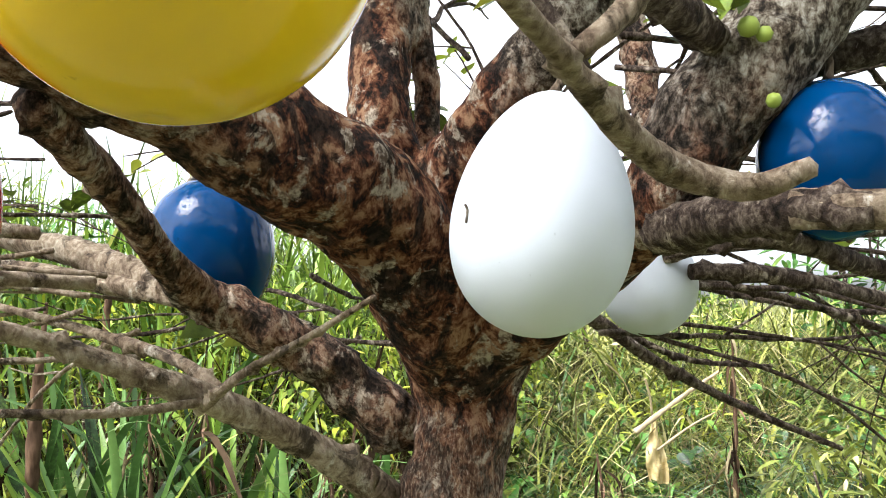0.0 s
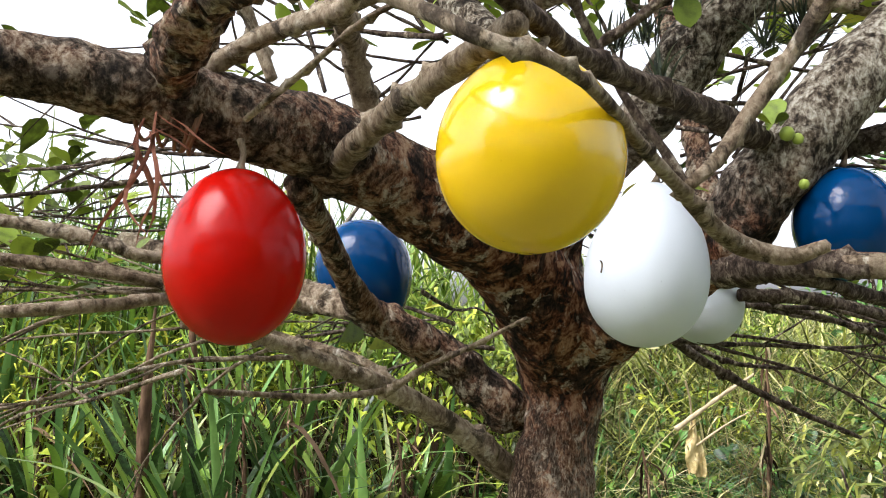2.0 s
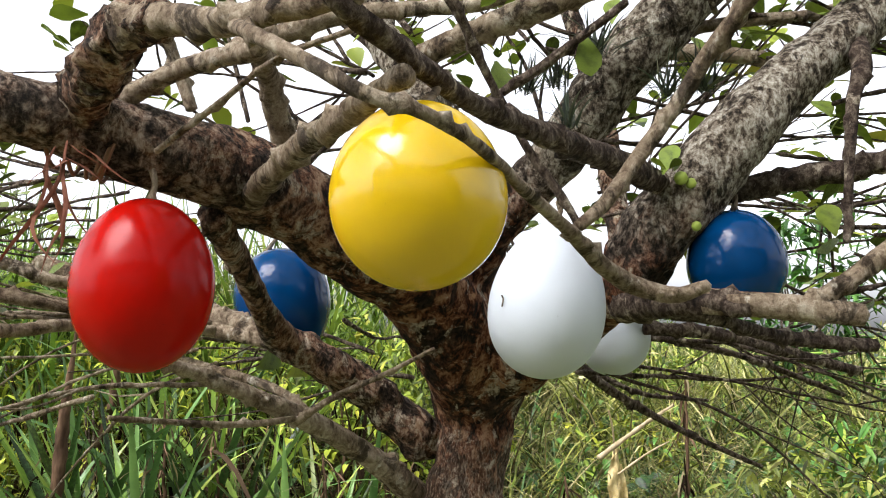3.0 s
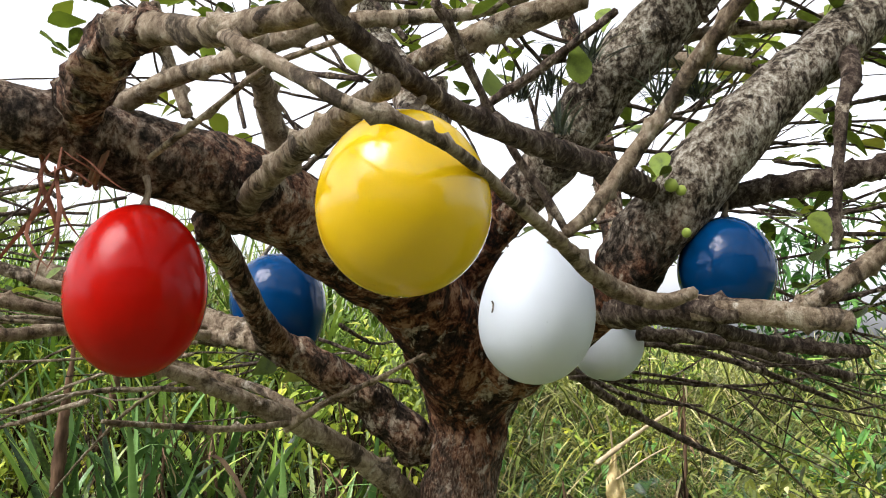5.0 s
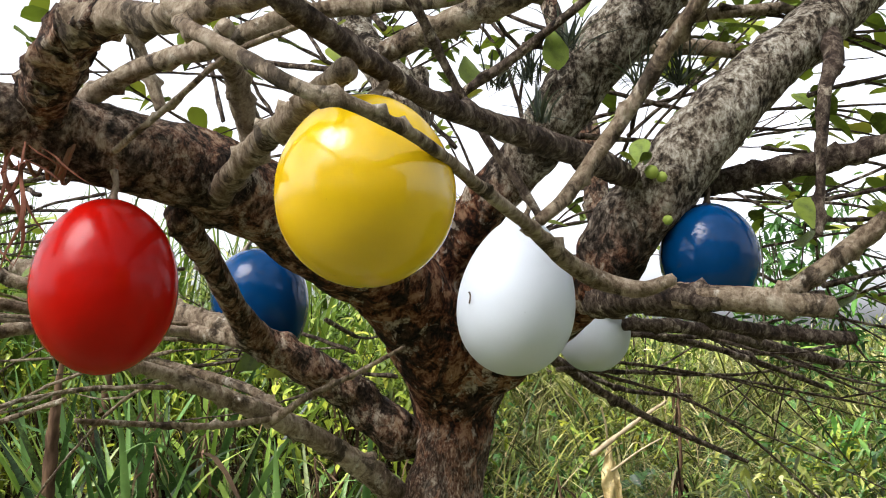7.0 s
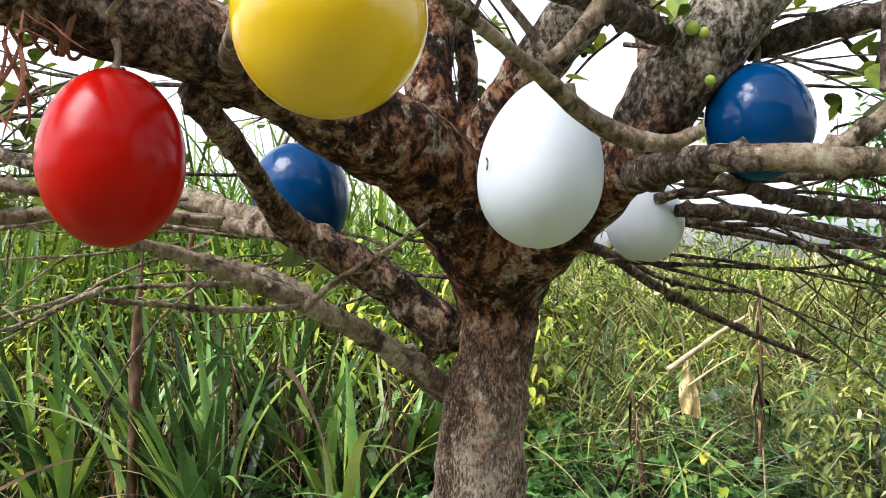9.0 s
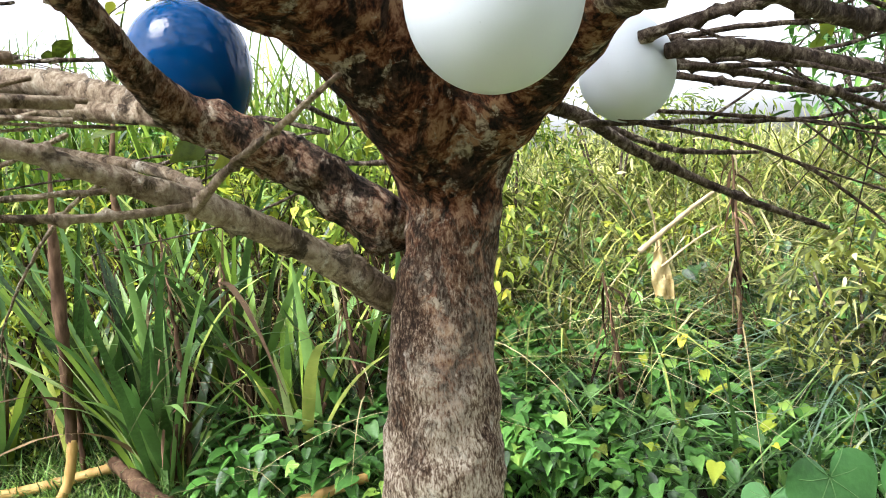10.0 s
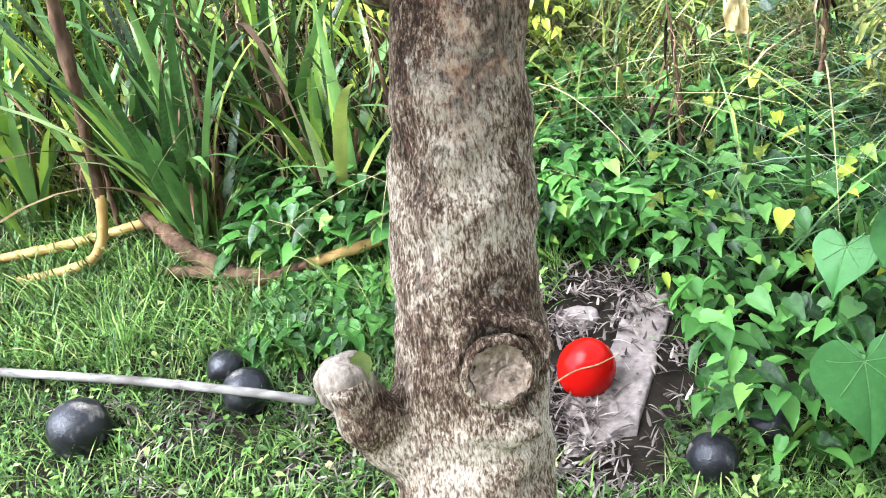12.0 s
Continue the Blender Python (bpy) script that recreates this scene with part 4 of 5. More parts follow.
stalk(((-1.539, 3.212, 0.461, 0.024), (-1.420, 3.132, 0.406, 0.032), (-1.300, 3.051, 0.345, 0.036), (-1.121, 2.971, 0.298, 0.030)), DRY_SHEATH, "brown dry cane base with peeling sheaths")
stalk(((-1.181, 2.901, 0.264, 0.014), (-0.991, 2.910, 0.287, 0.018), (-0.831, 2.925, 0.326, 0.018)), DRY_SHEATH, "brown dry cane stalk lying on the ground")
stalk(((-1.656, 3.140, 0.574, 0.022), (-1.644, 3.140, 0.751, 0.020), (-1.633, 3.130, 0.901, 0.022), (-1.616, 3.120, 1.105, 0.026), (-1.598, 3.100, 1.298, 0.022), (-1.575, 3.080, 1.450, 0.014), (-1.560, 3.090, 1.640, 0.006)), DRY_SHEATH, "upright brown dry cane stalk with peeling sheath")
for x, y, z0, z1, dx in ((-1.95, 4.0, 0.4, 1.9, 0.25),):
    stalk(((x, y, z0, 0.017), (x + dx * 0.1, y + 0.02, z0 + 0.3 * (z1 - z0), 0.020), (x + dx * 0.7, y + 0.03, z0 + 0.55 * (z1 - z0), 0.026), (x + dx * 0.8, y, z0 + 0.8 * (z1 - z0), 0.017), (x + dx, y, z1, 0.010)), DRY_SHEATH, "upright brown dry cane stalk with peeling sheath")


# ---- far shrubs ----
def shrub(where, radius, height, count, size, seed, mat, label):
    ob = thing("shrub", where, label, "shrub", "shrubs on the bank")
    rng = np.random.RandomState(seed)

    def place(r, n):
        d = r.normal(0, 1, (n, 3))
        d /= np.linalg.norm(d, axis=1)[:, None]
        p = d * (r.uniform(0.35, 1.0, n) ** 0.6)[:, None] * np.array([radius, radius, height / 2])
        p *= (1 + 0.35 * np.sin(d[:, :1] * 7 + seed) * np.cos(d[:, 2:] * 5))
        return p + np.array(where) + np.array([0, 0, height / 2])
    tagged(part("foliage", mesh("foliage", *leaves(count, place, (size[0] * 1.7, size[1] * 1.7), (-0.3, 1.2), seed, None, LEAF_LONG), mat), ob), kind="stuff")
    for k in range(4):
        a = rng.uniform(0, 6.28)
        part("stem", mesh("stem", *tube([(where[0], where[1], where[2] - 0.05, 0.015), (where[0] + 0.4 * radius * math.cos(a), where[1] + 0.4 * radius * math.sin(a), where[2] + height * 0.7, 0.005)], 6, 0.1), BARK_DARK), ob)


shrub((1.45, 3.35, 0.36), 0.42, 0.85, 700, (0.03, 0.07), 61, GRASS, "feathery yellow-green shrub on the bank")
shrub((2.1, 3.9, 0.45), 0.5, 0.8, 600, (0.03, 0.08), 62, BROADLEAF, "leafy green shrub on the bank")
shrub((2.75, 6.2, 1.0), 0.55, 1.9, 900, (0.05, 0.12), 63, BROADLEAF, "small dark green tree far behind the bank")
shrub((-0.25, 4.3, 0.55), 0.5, 1.15, 1300, (0.03, 0.075), 64, TREE_LEAF, "yellow-green leafy shrub behind the trunk")
shrub((-0.75, 4.6, 0.6), 0.5, 1.3, 1300, (0.03, 0.075), 65, WEED_LEAF, "yellow-green leafy shrub behind the trunk")
# darker leaf green here stands in for shade in the cane's gaps
shrub((-2.4, 5.2, 0.75), 0.8, 1.6, 1800, (0.03, 0.08), 66, BROADLEAF, "yellow-green leafy shrub behind the cane")
shrub((3.4, 5.0, 0.7), 0.7, 1.0, 900, (0.05, 0.10), 67, BROADLEAF, "leafy green shrub on the bank")


for k, (x, y, r, h, mat) in enumerate(((-1.25, 4.2, 0.30, 0.95, WEED_LEAF), (-2.15, 3.75, 0.28, 0.75, YOUNG_LEAF), (-1.85, 4.1, 0.38, 1.1, WEED_LEAF), (-2.55, 4.2, 0.45, 1.1, YOUNG_LEAF), (-3.3, 4.8, 0.6, 1.2, WEED_LEAF), (0.75, 4.35, 0.33, 0.40, WEED_LEAF), (1.95, 4.1, 0.38, 0.62, YOUNG_LEAF), (2.5, 4.6, 0.4, 0.6, WEED_LEAF), (1.05, 4.9, 0.4, 0.5, YOUNG_LEAF))):
    shrub((x, y, ground_z(x, y) - 0.03), r, h, 520, (0.03, 0.065), 260 + k, mat, "low yellow-green leafy weed bush among the grass")
for k, (x, y, r, h) in enumerate(((-1.9, 4.7, 0.5, 1.25), (-2.7, 4.6, 0.5, 1.2), (-1.35, 4.75, 0.4, 1.1), (-3.3, 5.0, 0.6, 1.4))):
    shrub((x, y, ground_z(x, y) - 0.05), r, h, 1100, (0.03, 0.07), 360 + k, YOUNG_LEAF, "bright yellow-green leafy shrub behind the cane")
for k, (x, y, r, h) in enumerate(((0.15, 5.6, 0.6, 1.25), (0.85, 5.9, 0.6, 1.2), (1.5, 6.3, 0.6, 0.95), (-1.5, 5.6, 0.7, 1.5), (-3.4, 5.6, 0.8, 1.8), (4.4, 6.6, 0.9, 1.0))):
    shrub((x, y, ground_z(x, y) - 0.05), r, h, 1500, (0.025, 0.06), 160 + k, GRASS if k % 2 else WEED_LEAF, "tangled yellow-green shrub on top of the bank")


# ---- twigs of the tree ----
TIPS = []


def twig_spray(start, heading, count, length, spread, seed, dark, radius=0.006):
    """Long thin knobbly twigs that fan out from one region."""
    rng = np.random.RandomState(seed)
    for k in range(count):
        p = np.array(start) + rng.uniform(-1, 1, 3) * np.array(spread[:3])
        d = np.array(heading) + rng.normal(0, 1, 3) * np.array(spread[3:])
        d /= np.linalg.norm(d)
        L = rng.uniform(*length)
        r = radius * rng.uniform(0.6, 1.2)
        pts = []
        for s in (0, 0.25, 0.5, 0.75, 1.0):
            pts.append((*p, r * (1 - 0.75 * s)))
            d = d + rng.normal(0, 0.16, 3) + np.array([0, 0, -0.02])
            d /= np.linalg.norm(d)
            p = p + d * L * 0.25
        SEED[0] += 1
        mat = BARK_DARK if dark else BARK_BRANCH
        tw = part("twig", mesh("twig", *tube(pts, 6, 0.022, 0.15, 0.4, SEED[0], 0.15), mat), tree)
        TIPS.extend((pts[4][:3], pts[3][:3], pts[2][:3]))
        for j in range(rng.randint(1, 4)):
            i = rng.randint(1, 4)
            a = np.array(pts[i][:3])
            d2 = (np.array(pts[i + 1][:3]) - a)
            d2 = d2 / np.linalg.norm(d2) + rng.normal(0, 0.45, 3) * np.array([1, 1, 0.6])
            d2 /= np.linalg.norm(d2)
            l2 = L * rng.uniform(0.2, 0.45)
            b2 = a + d2 * l2 * 0.5
            c2 = b2 + (d2 + rng.normal(0, 0.15, 3)) * l2 * 0.5
            SEED[0] += 1
            TIPS.append(tuple(c2))
            part("side_twig", mesh("side_twig", *tube([(*a, r * 0.55), (*b2, r * 0.4), (*c2, r * 0.2)], 5, 0.03, 0.15, 0.4, SEED[0], 0.15), mat), tw)


twig_spray((0.326, 1.403, 1.615), (1.0, 0.35, -0.10), 9, (0.7, 1.5), (0.12, 0.12, 0.07, 0.05, 0.25, 0.05), 71, True, 0.0055)
twig_spray((0.805, 1.353, 1.797), (1.0, 0.15, 0.05), 10, (0.6, 1.2), (0.15, 0.3, 0.12, 0.05, 0.35, 0.06), 72, True, 0.005)
twig_spray((0.653, 1.601, 2.019), (1.0, 0.2, 0.1), 10, (0.6, 1.2), (0.4, 0.3, 0.15, 0.3, 0.3, 0.25), 73, True, 0.006)
twig_spray((-0.544, 1.251, 1.588), (-1.0, 0.10, -0.02), 14, (0.6, 1.3), (0.15, 0.25, 0.10, 0.05, 0.35, 0.12), 74, False, 0.0055)
twig_spray((-0.746, 1.598, 1.859), (-1.0, 0.10, 0.0), 12, (0.6, 1.3), (0.25, 0.35, 0.12, 0.1, 0.35, 0.12), 75, True, 0.0055)
twig_spray((-0.248, 1.547, 2.162), (-0.4, 0.1, 0.5), 12, (0.5, 1.0), (0.35, 0.25, 0.15, 0.8, 0.3, 0.4), 76, True, 0.0065)
twig_spray((0.153, 1.449, 2.064), (0.5, 0.0, 0.4), 14, (0.5, 1.0), (0.35, 0.25, 0.2, 0.8, 0.3, 0.4), 77, True, 0.0065)
twig_spray((0.053, 1.901, 1.817), (0.2, 0.1, 0.2), 10, (0.5, 0.9), (0.3, 0.2, 0.12, 1.0, 0.3, 0.10), 78, True, 0.006)
twig_spray((-0.245, 1.702, 1.594), (-0.8, 0.3, 0.05), 8, (0.5, 0.9), (0.2, 0.2, 0.1, 0.3, 0.3, 0.08), 79, True, 0.005)
twig_spray((0.553, 1.249, 2.115), (0.7, 0.1, 0.3), 9, (0.4, 0.8), (0.35, 0.25, 0.15, 0.6, 0.3, 0.25), 80, True, 0.005)
twig_spray((0.153, 1.098, 2.161), (0.2, 0.1, 0.3), 8, (0.4, 0.8), (0.35, 0.25, 0.1, 0.9, 0.3, 0.2), 81, True, 0.005)


# ---- leaves of the tree ----
def leaf_mesh():
    out, faces = [], []
    rows = ((0.0, 0.03), (0.12, 0.08), (0.35, 0.20), (0.6, 0.30), (0.8, 0.27), (0.93, 0.14))
    for y, w in rows:
        z = -0.10 * y * y
        out += [(-w, y, z + 0.05 * w / 0.3), (0, y, z - 0.02), (w, y, z + 0.05 * w / 0.3)]
    out.append((0, 1.0, -0.12))
    for k in range(len(rows) - 1):
        a = 3 * k
        faces += [(a, a + 1, a + 4, a + 3), (a + 1, a + 2, a + 5, a + 4)]
    a = 3 * (len(rows) - 1)
    faces += [(a, a + 1, a + 3), (a + 1, a + 2, a + 3)]
    return mesh("leaf", out, faces, TREE_LEAF)


LEAF = leaf_mesh()


def tree_leaf(where, size, turn):
    ob = part("leaf", LEAF, tree)
    ob.matrix_basis = Matrix.LocRotScale(where, Euler([radians(a) for a in turn]), (size, size, size))


# leaves stand in rosettes along the twigs; the farther ones are joined
rng = np.random.RandomState(90)
form = [v.co.copy() for v in LEAF.vertices]
order = [tuple(p.vertices) for p in LEAF.polygons]
near_leaves, far_v, far_f = 0, [], []
for tip in TIPS:
    if tip[2] < 1.56 or rng.rand() < (0.25 if tip[2] > 1.8 else 0.75):
        continue
    turn = rng.uniform(0, 360)
    for k in range(rng.randint(3, 7)):
        size = rng.uniform(0.03, 0.085)
        m = Matrix.LocRotScale(Vector(tip) + Vector(rng.normal(0, 0.012, 3)), Euler((radians(rng.uniform(-25, 65)), radians(rng.uniform(-25, 25)), radians(turn + 72 * k + rng.uniform(-20, 20)))), (size, size, size))
        if near_leaves < 250 and tip[1] < 1.75:
            part("leaf", LEAF, tree).matrix_basis = m
            near_leaves += 1
        else:
            o = len(far_v)
            far_v += [m @ c for c in form]
            far_f += [tuple(i + o for i in q) for q in order]
tagged(part("foliage", mesh("foliage", far_v, far_f, TREE_LEAF), tree, "small yellow-green leaves in rosettes on far twigs"), kind="stuff")
tree_leaf((0.035, 0.899, 2.045), 0.061, (-60, 0, 200))
tree_leaf((0.153, 0.799, 2.052), 0.064, (-85, 10, 180))
tree_leaf((0.088, 0.898, 2.100), 0.048, (70, 20, 10))
tree_leaf((0.215, 0.899, 2.104), 0.053, (70, 0, -20))
tree_leaf((0.288, 0.851, 1.867), 0.035, (60, -20, -40))
tree_leaf((0.276, 0.851, 1.862), 0.031, (20, 0, 60))
tree_leaf((0.280, 0.851, 1.866), 0.028, (40, 10, 100))
tree_leaf((0.292, 0.851, 1.863), 0.030, (75, 20, 10))
tree_leaf((0.284, 0.851, 1.867), 0.025, (30, -30, 200))
tree_leaf((0.158, 0.702, 1.755), 0.029, (20, 10, 80))
tree_leaf((-0.272, 0.898, 2.010), 0.048, (20, 0, 100))
tree_leaf((-0.230, 0.998, 2.094), 0.057, (30, 0, 60))
tree_leaf((-0.197, 0.998, 2.110), 0.057, (50, 0, -60))
tree_leaf((-0.243, 0.999, 1.978), 0.038, (-60, 0, 160))
tree_leaf((-0.310, 0.897, 2.147), 0.044, (-70, 0, 180))
tree_leaf((0.420, 0.899, 2.130), 0.044, (-40, 0, 100))
tree_leaf((0.448, 1.199, 2.163), 0.049, (60, 0, 20))
tree_leaf((0.566, 1.199, 2.206), 0.054, (10, 0, 100))
tree_leaf((-0.462, 1.299, 1.518), 0.067, (0, 20, 40))
tree_leaf((-0.423, 1.352, 1.554), 0.075, (60, 60, 20))
tree_leaf((0.275, 0.850, 1.858), 0.055, (68, 10, -35))
tree_leaf((-0.371, 1.401, 1.538), 0.073, (60, 60, 10))


def shade_leaf_place(r, n):
    a, d = r.uniform(0, 6.28, n), np.sqrt(r.uniform(0, 1, n))
    p = np.c_[-0.5 + 2.5 * d * np.cos(a), 0.35 + 1.85 * d * np.sin(a), r.uniform(2.9, 3.6, n)]
    return p + 0.12 * np.sin(p[:, [1, 2, 0]] * 9)


# unseen leaves above the limbs, added to shade tree and gourds
tagged(part("crown", mesh("crown", *leaves(1300, shade_leaf_place, (0.07, 0.15), (-0.4, 1.0), 95), TREE_LEAF), tree, "unseen yellow-green leaves overhead, added to shade the tree"), kind="stuff")
# ---- trunk details ----
def scar_wood(centre, normal, radius):
    """The sunken, cracked disc inside a healed branch scar."""
    m = Matrix.Translation(centre) @ Vector(normal).to_track_quat("Z", "Y").to_matrix().to_4x4()
    verts, faces, n = [m @ Vector((0, 0, -0.010))], [], 30
    for j in range(1, 7):
        for i in range(n):
            a = 2 * math.pi * i / n
            r = radius * j / 6 * (1 + 0.12 * noise.noise(Vector((math.cos(a) * 2, math.sin(a) * 2, 9))))
            crack = -0.006 * max(0, 1 - abs(((i * 5 + 2) % n) - n / 2)) if j > 1 else 0
            verts.append(m @ Vector((r * math.cos(a), r * math.sin(a), -0.008 + 0.010 * (j / 6) ** 3 + crack + 0.007 * noise.noise(Vector((math.cos(a) * 4, math.sin(a) * 4, j * 1.7))))))
    for i in range(n):
        faces.append((0, 1 + i, 1 + (i + 1) % n))
        for j in range(5):
            a, b = 1 + j * n, 1 + (j + 1) * n
            faces.append((a + i, b + i, b + (i + 1) % n, a + (i + 1) % n))
    part("scar_wood", mesh("scar_wood", verts, faces, CUT_WOOD), tree, "sunken cracked brown wood inside a healed branch scar")


part("scar_lip", mesh("scar_lip", *tube(ring_points((0.004, 1.150, 0.891), SCAR_FACE, 0.039, 0.0075, 1.0), 14, 0.006, 0.30, 0.2, 6), BARK), tree, "rough pale lip of healed bark")
scar_wood((0.006, 1.144, 0.892), SCAR_FACE, 0.036)
stub = part("branch_stub", mesh("branch_stub", *tube([(-0.121, 1.240, 0.715, 0.0440), (-0.155, 1.210, 0.775, 0.0422), (-0.176, 1.187, 0.825, 0.0387), (-0.185, 1.176, 0.861, 0.0352), (-0.190, 1.168, 0.884, 0.0326)], 26, 0.006, 0.14, 0.0, 5), BARK), tree, "short thick broken branch stub")
part("broken_top", mesh("broken_top", *tube([(-0.182, 1.179, 0.854, 0.0299), (-0.188, 1.172, 0.874, 0.0339), (-0.192, 1.167, 0.892, 0.0299), (-0.195, 1.164, 0.902, 0.0194)], 24, 0.004, 0.18, 0.0, 8), PALE_WOOD), stub, "weathered pale broken wood")
tree_leaf((-0.160, 1.155, 0.875), 0.045, (75, 0, 12))
for p, r in (((0.306, 0.868, 1.856), 0.011), ((0.322, 0.872, 1.849), 0.009), ((0.330, 0.878, 1.786), 0.008)):
    part("bud", mesh("bud", *[[tuple(Vector(v) + Vector(p)) for v in g] if k == 0 else g for k, g in enumerate(turned([(0, -r), (r * 0.7, -r * 0.7), (r, 0), (r * 0.7, r * 0.7), (0, r)], 10))], BUD), tree, "small round yellow-green flower bud")

part("scratch", mesh("scratch", *tube([(0.0335, 0.7545, 1.6765, 0.00045), (0.0355, 0.7520, 1.6715, 0.00045), (0.0340, 0.7540, 1.6615, 0.00045)], 5, 0.004), BARK_DARK), bpy.data.objects["gourd.001"], "thin dark scratch")

# fibre wound round the left limb, with withered leaves hanging from it
wrap = thing("fibre_wrap", (-0.49, 0.72, 1.87), "dry brown plant fibre wound round the thick limb", "fibre")
for k in range(6):
    c = Vector((-0.475 - 0.012 * k, 0.735 - 0.006 * k, 1.872 + 0.004 * k))
    ax = Vector((-0.92, -0.35, 0.15)).normalized()
    u = ax.cross(Vector((0, 0, 1))).normalized()
    w = ax.cross(u)
    pts = []
    for i in range(15):
        a = 2 * math.pi * i / 14
        rr = 0.055 + 0.003 * math.sin(3 * a + k)
        pts.append((*(c + (u * math.cos(a) + w * math.sin(a)) * rr + ax * 0.012 * math.sin(a + k)), 0.0028))
    part("loop", mesh("loop", *tube(pts, 6, 0.02, 0.1), DEAD_LEAF), wrap)
withered = thing("withered_leaf", (-0.53, 0.66, 1.84), "withered red-brown leaf strands hanging from the limb", "dead leaf")


def ribbon(points, width, twist=0.0):
    q = spline([(*p, 0) for p in points], 0.02)[:, :3]
    v, f = [], []
    n = len(q)
    for k in range(n):
        s = k / (n - 1)
        w = width * math.sin(math.pi * min(0.97, 0.12 + 0.88 * s)) * 0.5
        a = twist * s
        d = Vector((math.cos(a), math.sin(a), 0.15))
        v += [Vector(q[k]) - d * w, Vector(q[k]) + d * w * 0.4 + Vector((0, -0.3 * w, 0)), Vector(q[k]) + d * w]
    for k in range(n - 1):
        a = 3 * k
        f += [(a, a + 1, a + 4, a + 3), (a + 1, a + 2, a + 5, a + 4)]
    return v, f


wr = np.random.RandomState(4)
for k in range(9):
    p = Vector((-0.500 + 0.020 * wr.normal(), 0.64, 1.860 - 0.03 * wr.rand()))
    pts, dr = [tuple(p)], Vector((-0.25 + 0.30 * wr.normal(), -0.05, -1)) if k < 5 else Vector((0.9 * wr.choice((-1, 1)), 0, -0.4))
    L = wr.uniform(0.12, 0.20) if k < 5 else wr.uniform(0.05, 0.10)
    for j in range(5):
        dr = (dr + Vector((wr.normal(0, 0.35), wr.normal(0, 0.2), -0.10))).normalized()
        p = p + dr * L / 5
        pts.append(tuple(p))
    part("strand", mesh("strand", *ribbon(pts, wr.uniform(0.003, 0.0085), wr.uniform(-2, 2)), RED_LEAF), withered)


# ---- air plants on the limbs ----
def air_plant(where, count, length, seed):
    ob = thing("air_plant", where, "spiky dark green air plant growing on a limb", "air plant", "air plants on the tree")
    blade_parts(ob, where, count, length, (0.003, 0.006), (0.2, 0.985), (-0.3, 0.9), 0.008, seed, AIR_LEAF, 6, "spike")


air_plant((0.432, 1.150, 2.070), 60, (0.06, 0.13), 200)
air_plant((0.209, 0.999, 2.083), 50, (0.05, 0.11), 201)
air_plant((0.337, 1.050, 2.031), 40, (0.05, 0.1), 202)
air_plant((0.096, 0.999, 2.022), 40, (0.04, 0.09), 203)
air_plant((0.160, 1.000, 1.964), 30, (0.04, 0.08), 204)
air_plant((0.307, 1.001, 1.860), 30, (0.03, 0.07), 205)
air_plant((0.149, 1.049, 2.046), 34, (0.04, 0.08), 206)


# ---- things on the ground ----
def fallen(where, r, tall, mat, label, lean, name="fallen_gourd"):
    z = ground_z(*where)
    ob = gourd((where[0], where[1], z + r * 0.82), r, r * tall, 0.05, mat, label, lean, None, "gourds on the ground", name)
    return ob


fallen((0.106, 2.397), 0.083, 1.12, RED, "bright red painted gourd lying on bare soil", (20, 18))
part("dry_stem", mesh("dry_stem", *tube([(0.016, 2.327, 0.160, 0.0025), (0.077, 2.313, 0.204, 0.002), (0.137, 2.322, 0.214, 0.002), (0.197, 2.347, 0.230, 0.0015)], 6, 0.015, 0.1), STRAW), bpy.data.objects["fallen_gourd"], "dry bent straw lying across it")
fallen((-1.374, 2.240), 0.090, 1.08, BLACK, "blackened rotting gourd lying in short grass", (60, 25))
fallen((-0.900, 2.375), 0.072, 1.10, BLACK, "grey-black rotting gourd lying in short grass", (75, -20))
fallen((-1.004, 2.490), 0.058, 1.10, BLACK, "small grey rotting gourd behind another one", (60, 40))
fallen((0.395, 2.076), 0.064, 1.05, BLACK, "blackened rotting gourd half under creepers", (50, 10))
fallen((0.556, 2.186), 0.050, 1.10, BLACK, "small cracked black gourd under creepers", (70, 30))
pole = thing("pole", (-1.25, 2.40, ground_z(-1.25, 2.40)), "long pale grey wooden pole lying on the grass", "pole")
part("shaft", mesh("shaft", *tube([(-2.762, 2.634, 0.240, 0.016), (-1.793, 2.492, 0.206, 0.015), (-1.263, 2.411, 0.190, 0.014), (-0.848, 2.281, 0.207, 0.014), (-0.654, 2.269, 0.174, 0.012)], 12, 0.03, 0.05, 0.05, 3), GREY_POLE), pole)


def slab(where, sx, sy, h, turn, seed, label):
    verts, faces, n = [], [], 18
    for lvl, (k, z) in enumerate(((1.0, -0.03), (1.0, h * 0.6), (0.93, h), (0.55, h * 1.05))):
        for i in range(n):
            a = 2 * math.pi * i / n
            w = 1 + 0.22 * noise.noise(Vector((math.cos(a) * 1.6, math.sin(a) * 1.6, seed)))
            verts.append((sx * k * w * math.cos(a), sy * k * w * math.sin(a), z + 0.004 * noise.noise(Vector((a, lvl, seed)))))
    verts.append((0, 0, h * 1.04))
    for l in range(3):
        for i in range(n):
            j = (i + 1) % n
            faces.append((l * n + i, l * n + j, (l + 1) * n + j, (l + 1) * n + i))
    for i in range(n):
        faces.append((3 * n + i, 3 * n + (i + 1) % n, 4 * n))
    ob = tagged(new("stone", mesh("stone", verts, faces, STONE)), label, "stone", "flat stones")
    x, y = where
    ob.matrix_basis = Matrix.LocRotScale((x, y, ground_z(x, y)), Euler((radians(13), 0, radians(turn))), None)


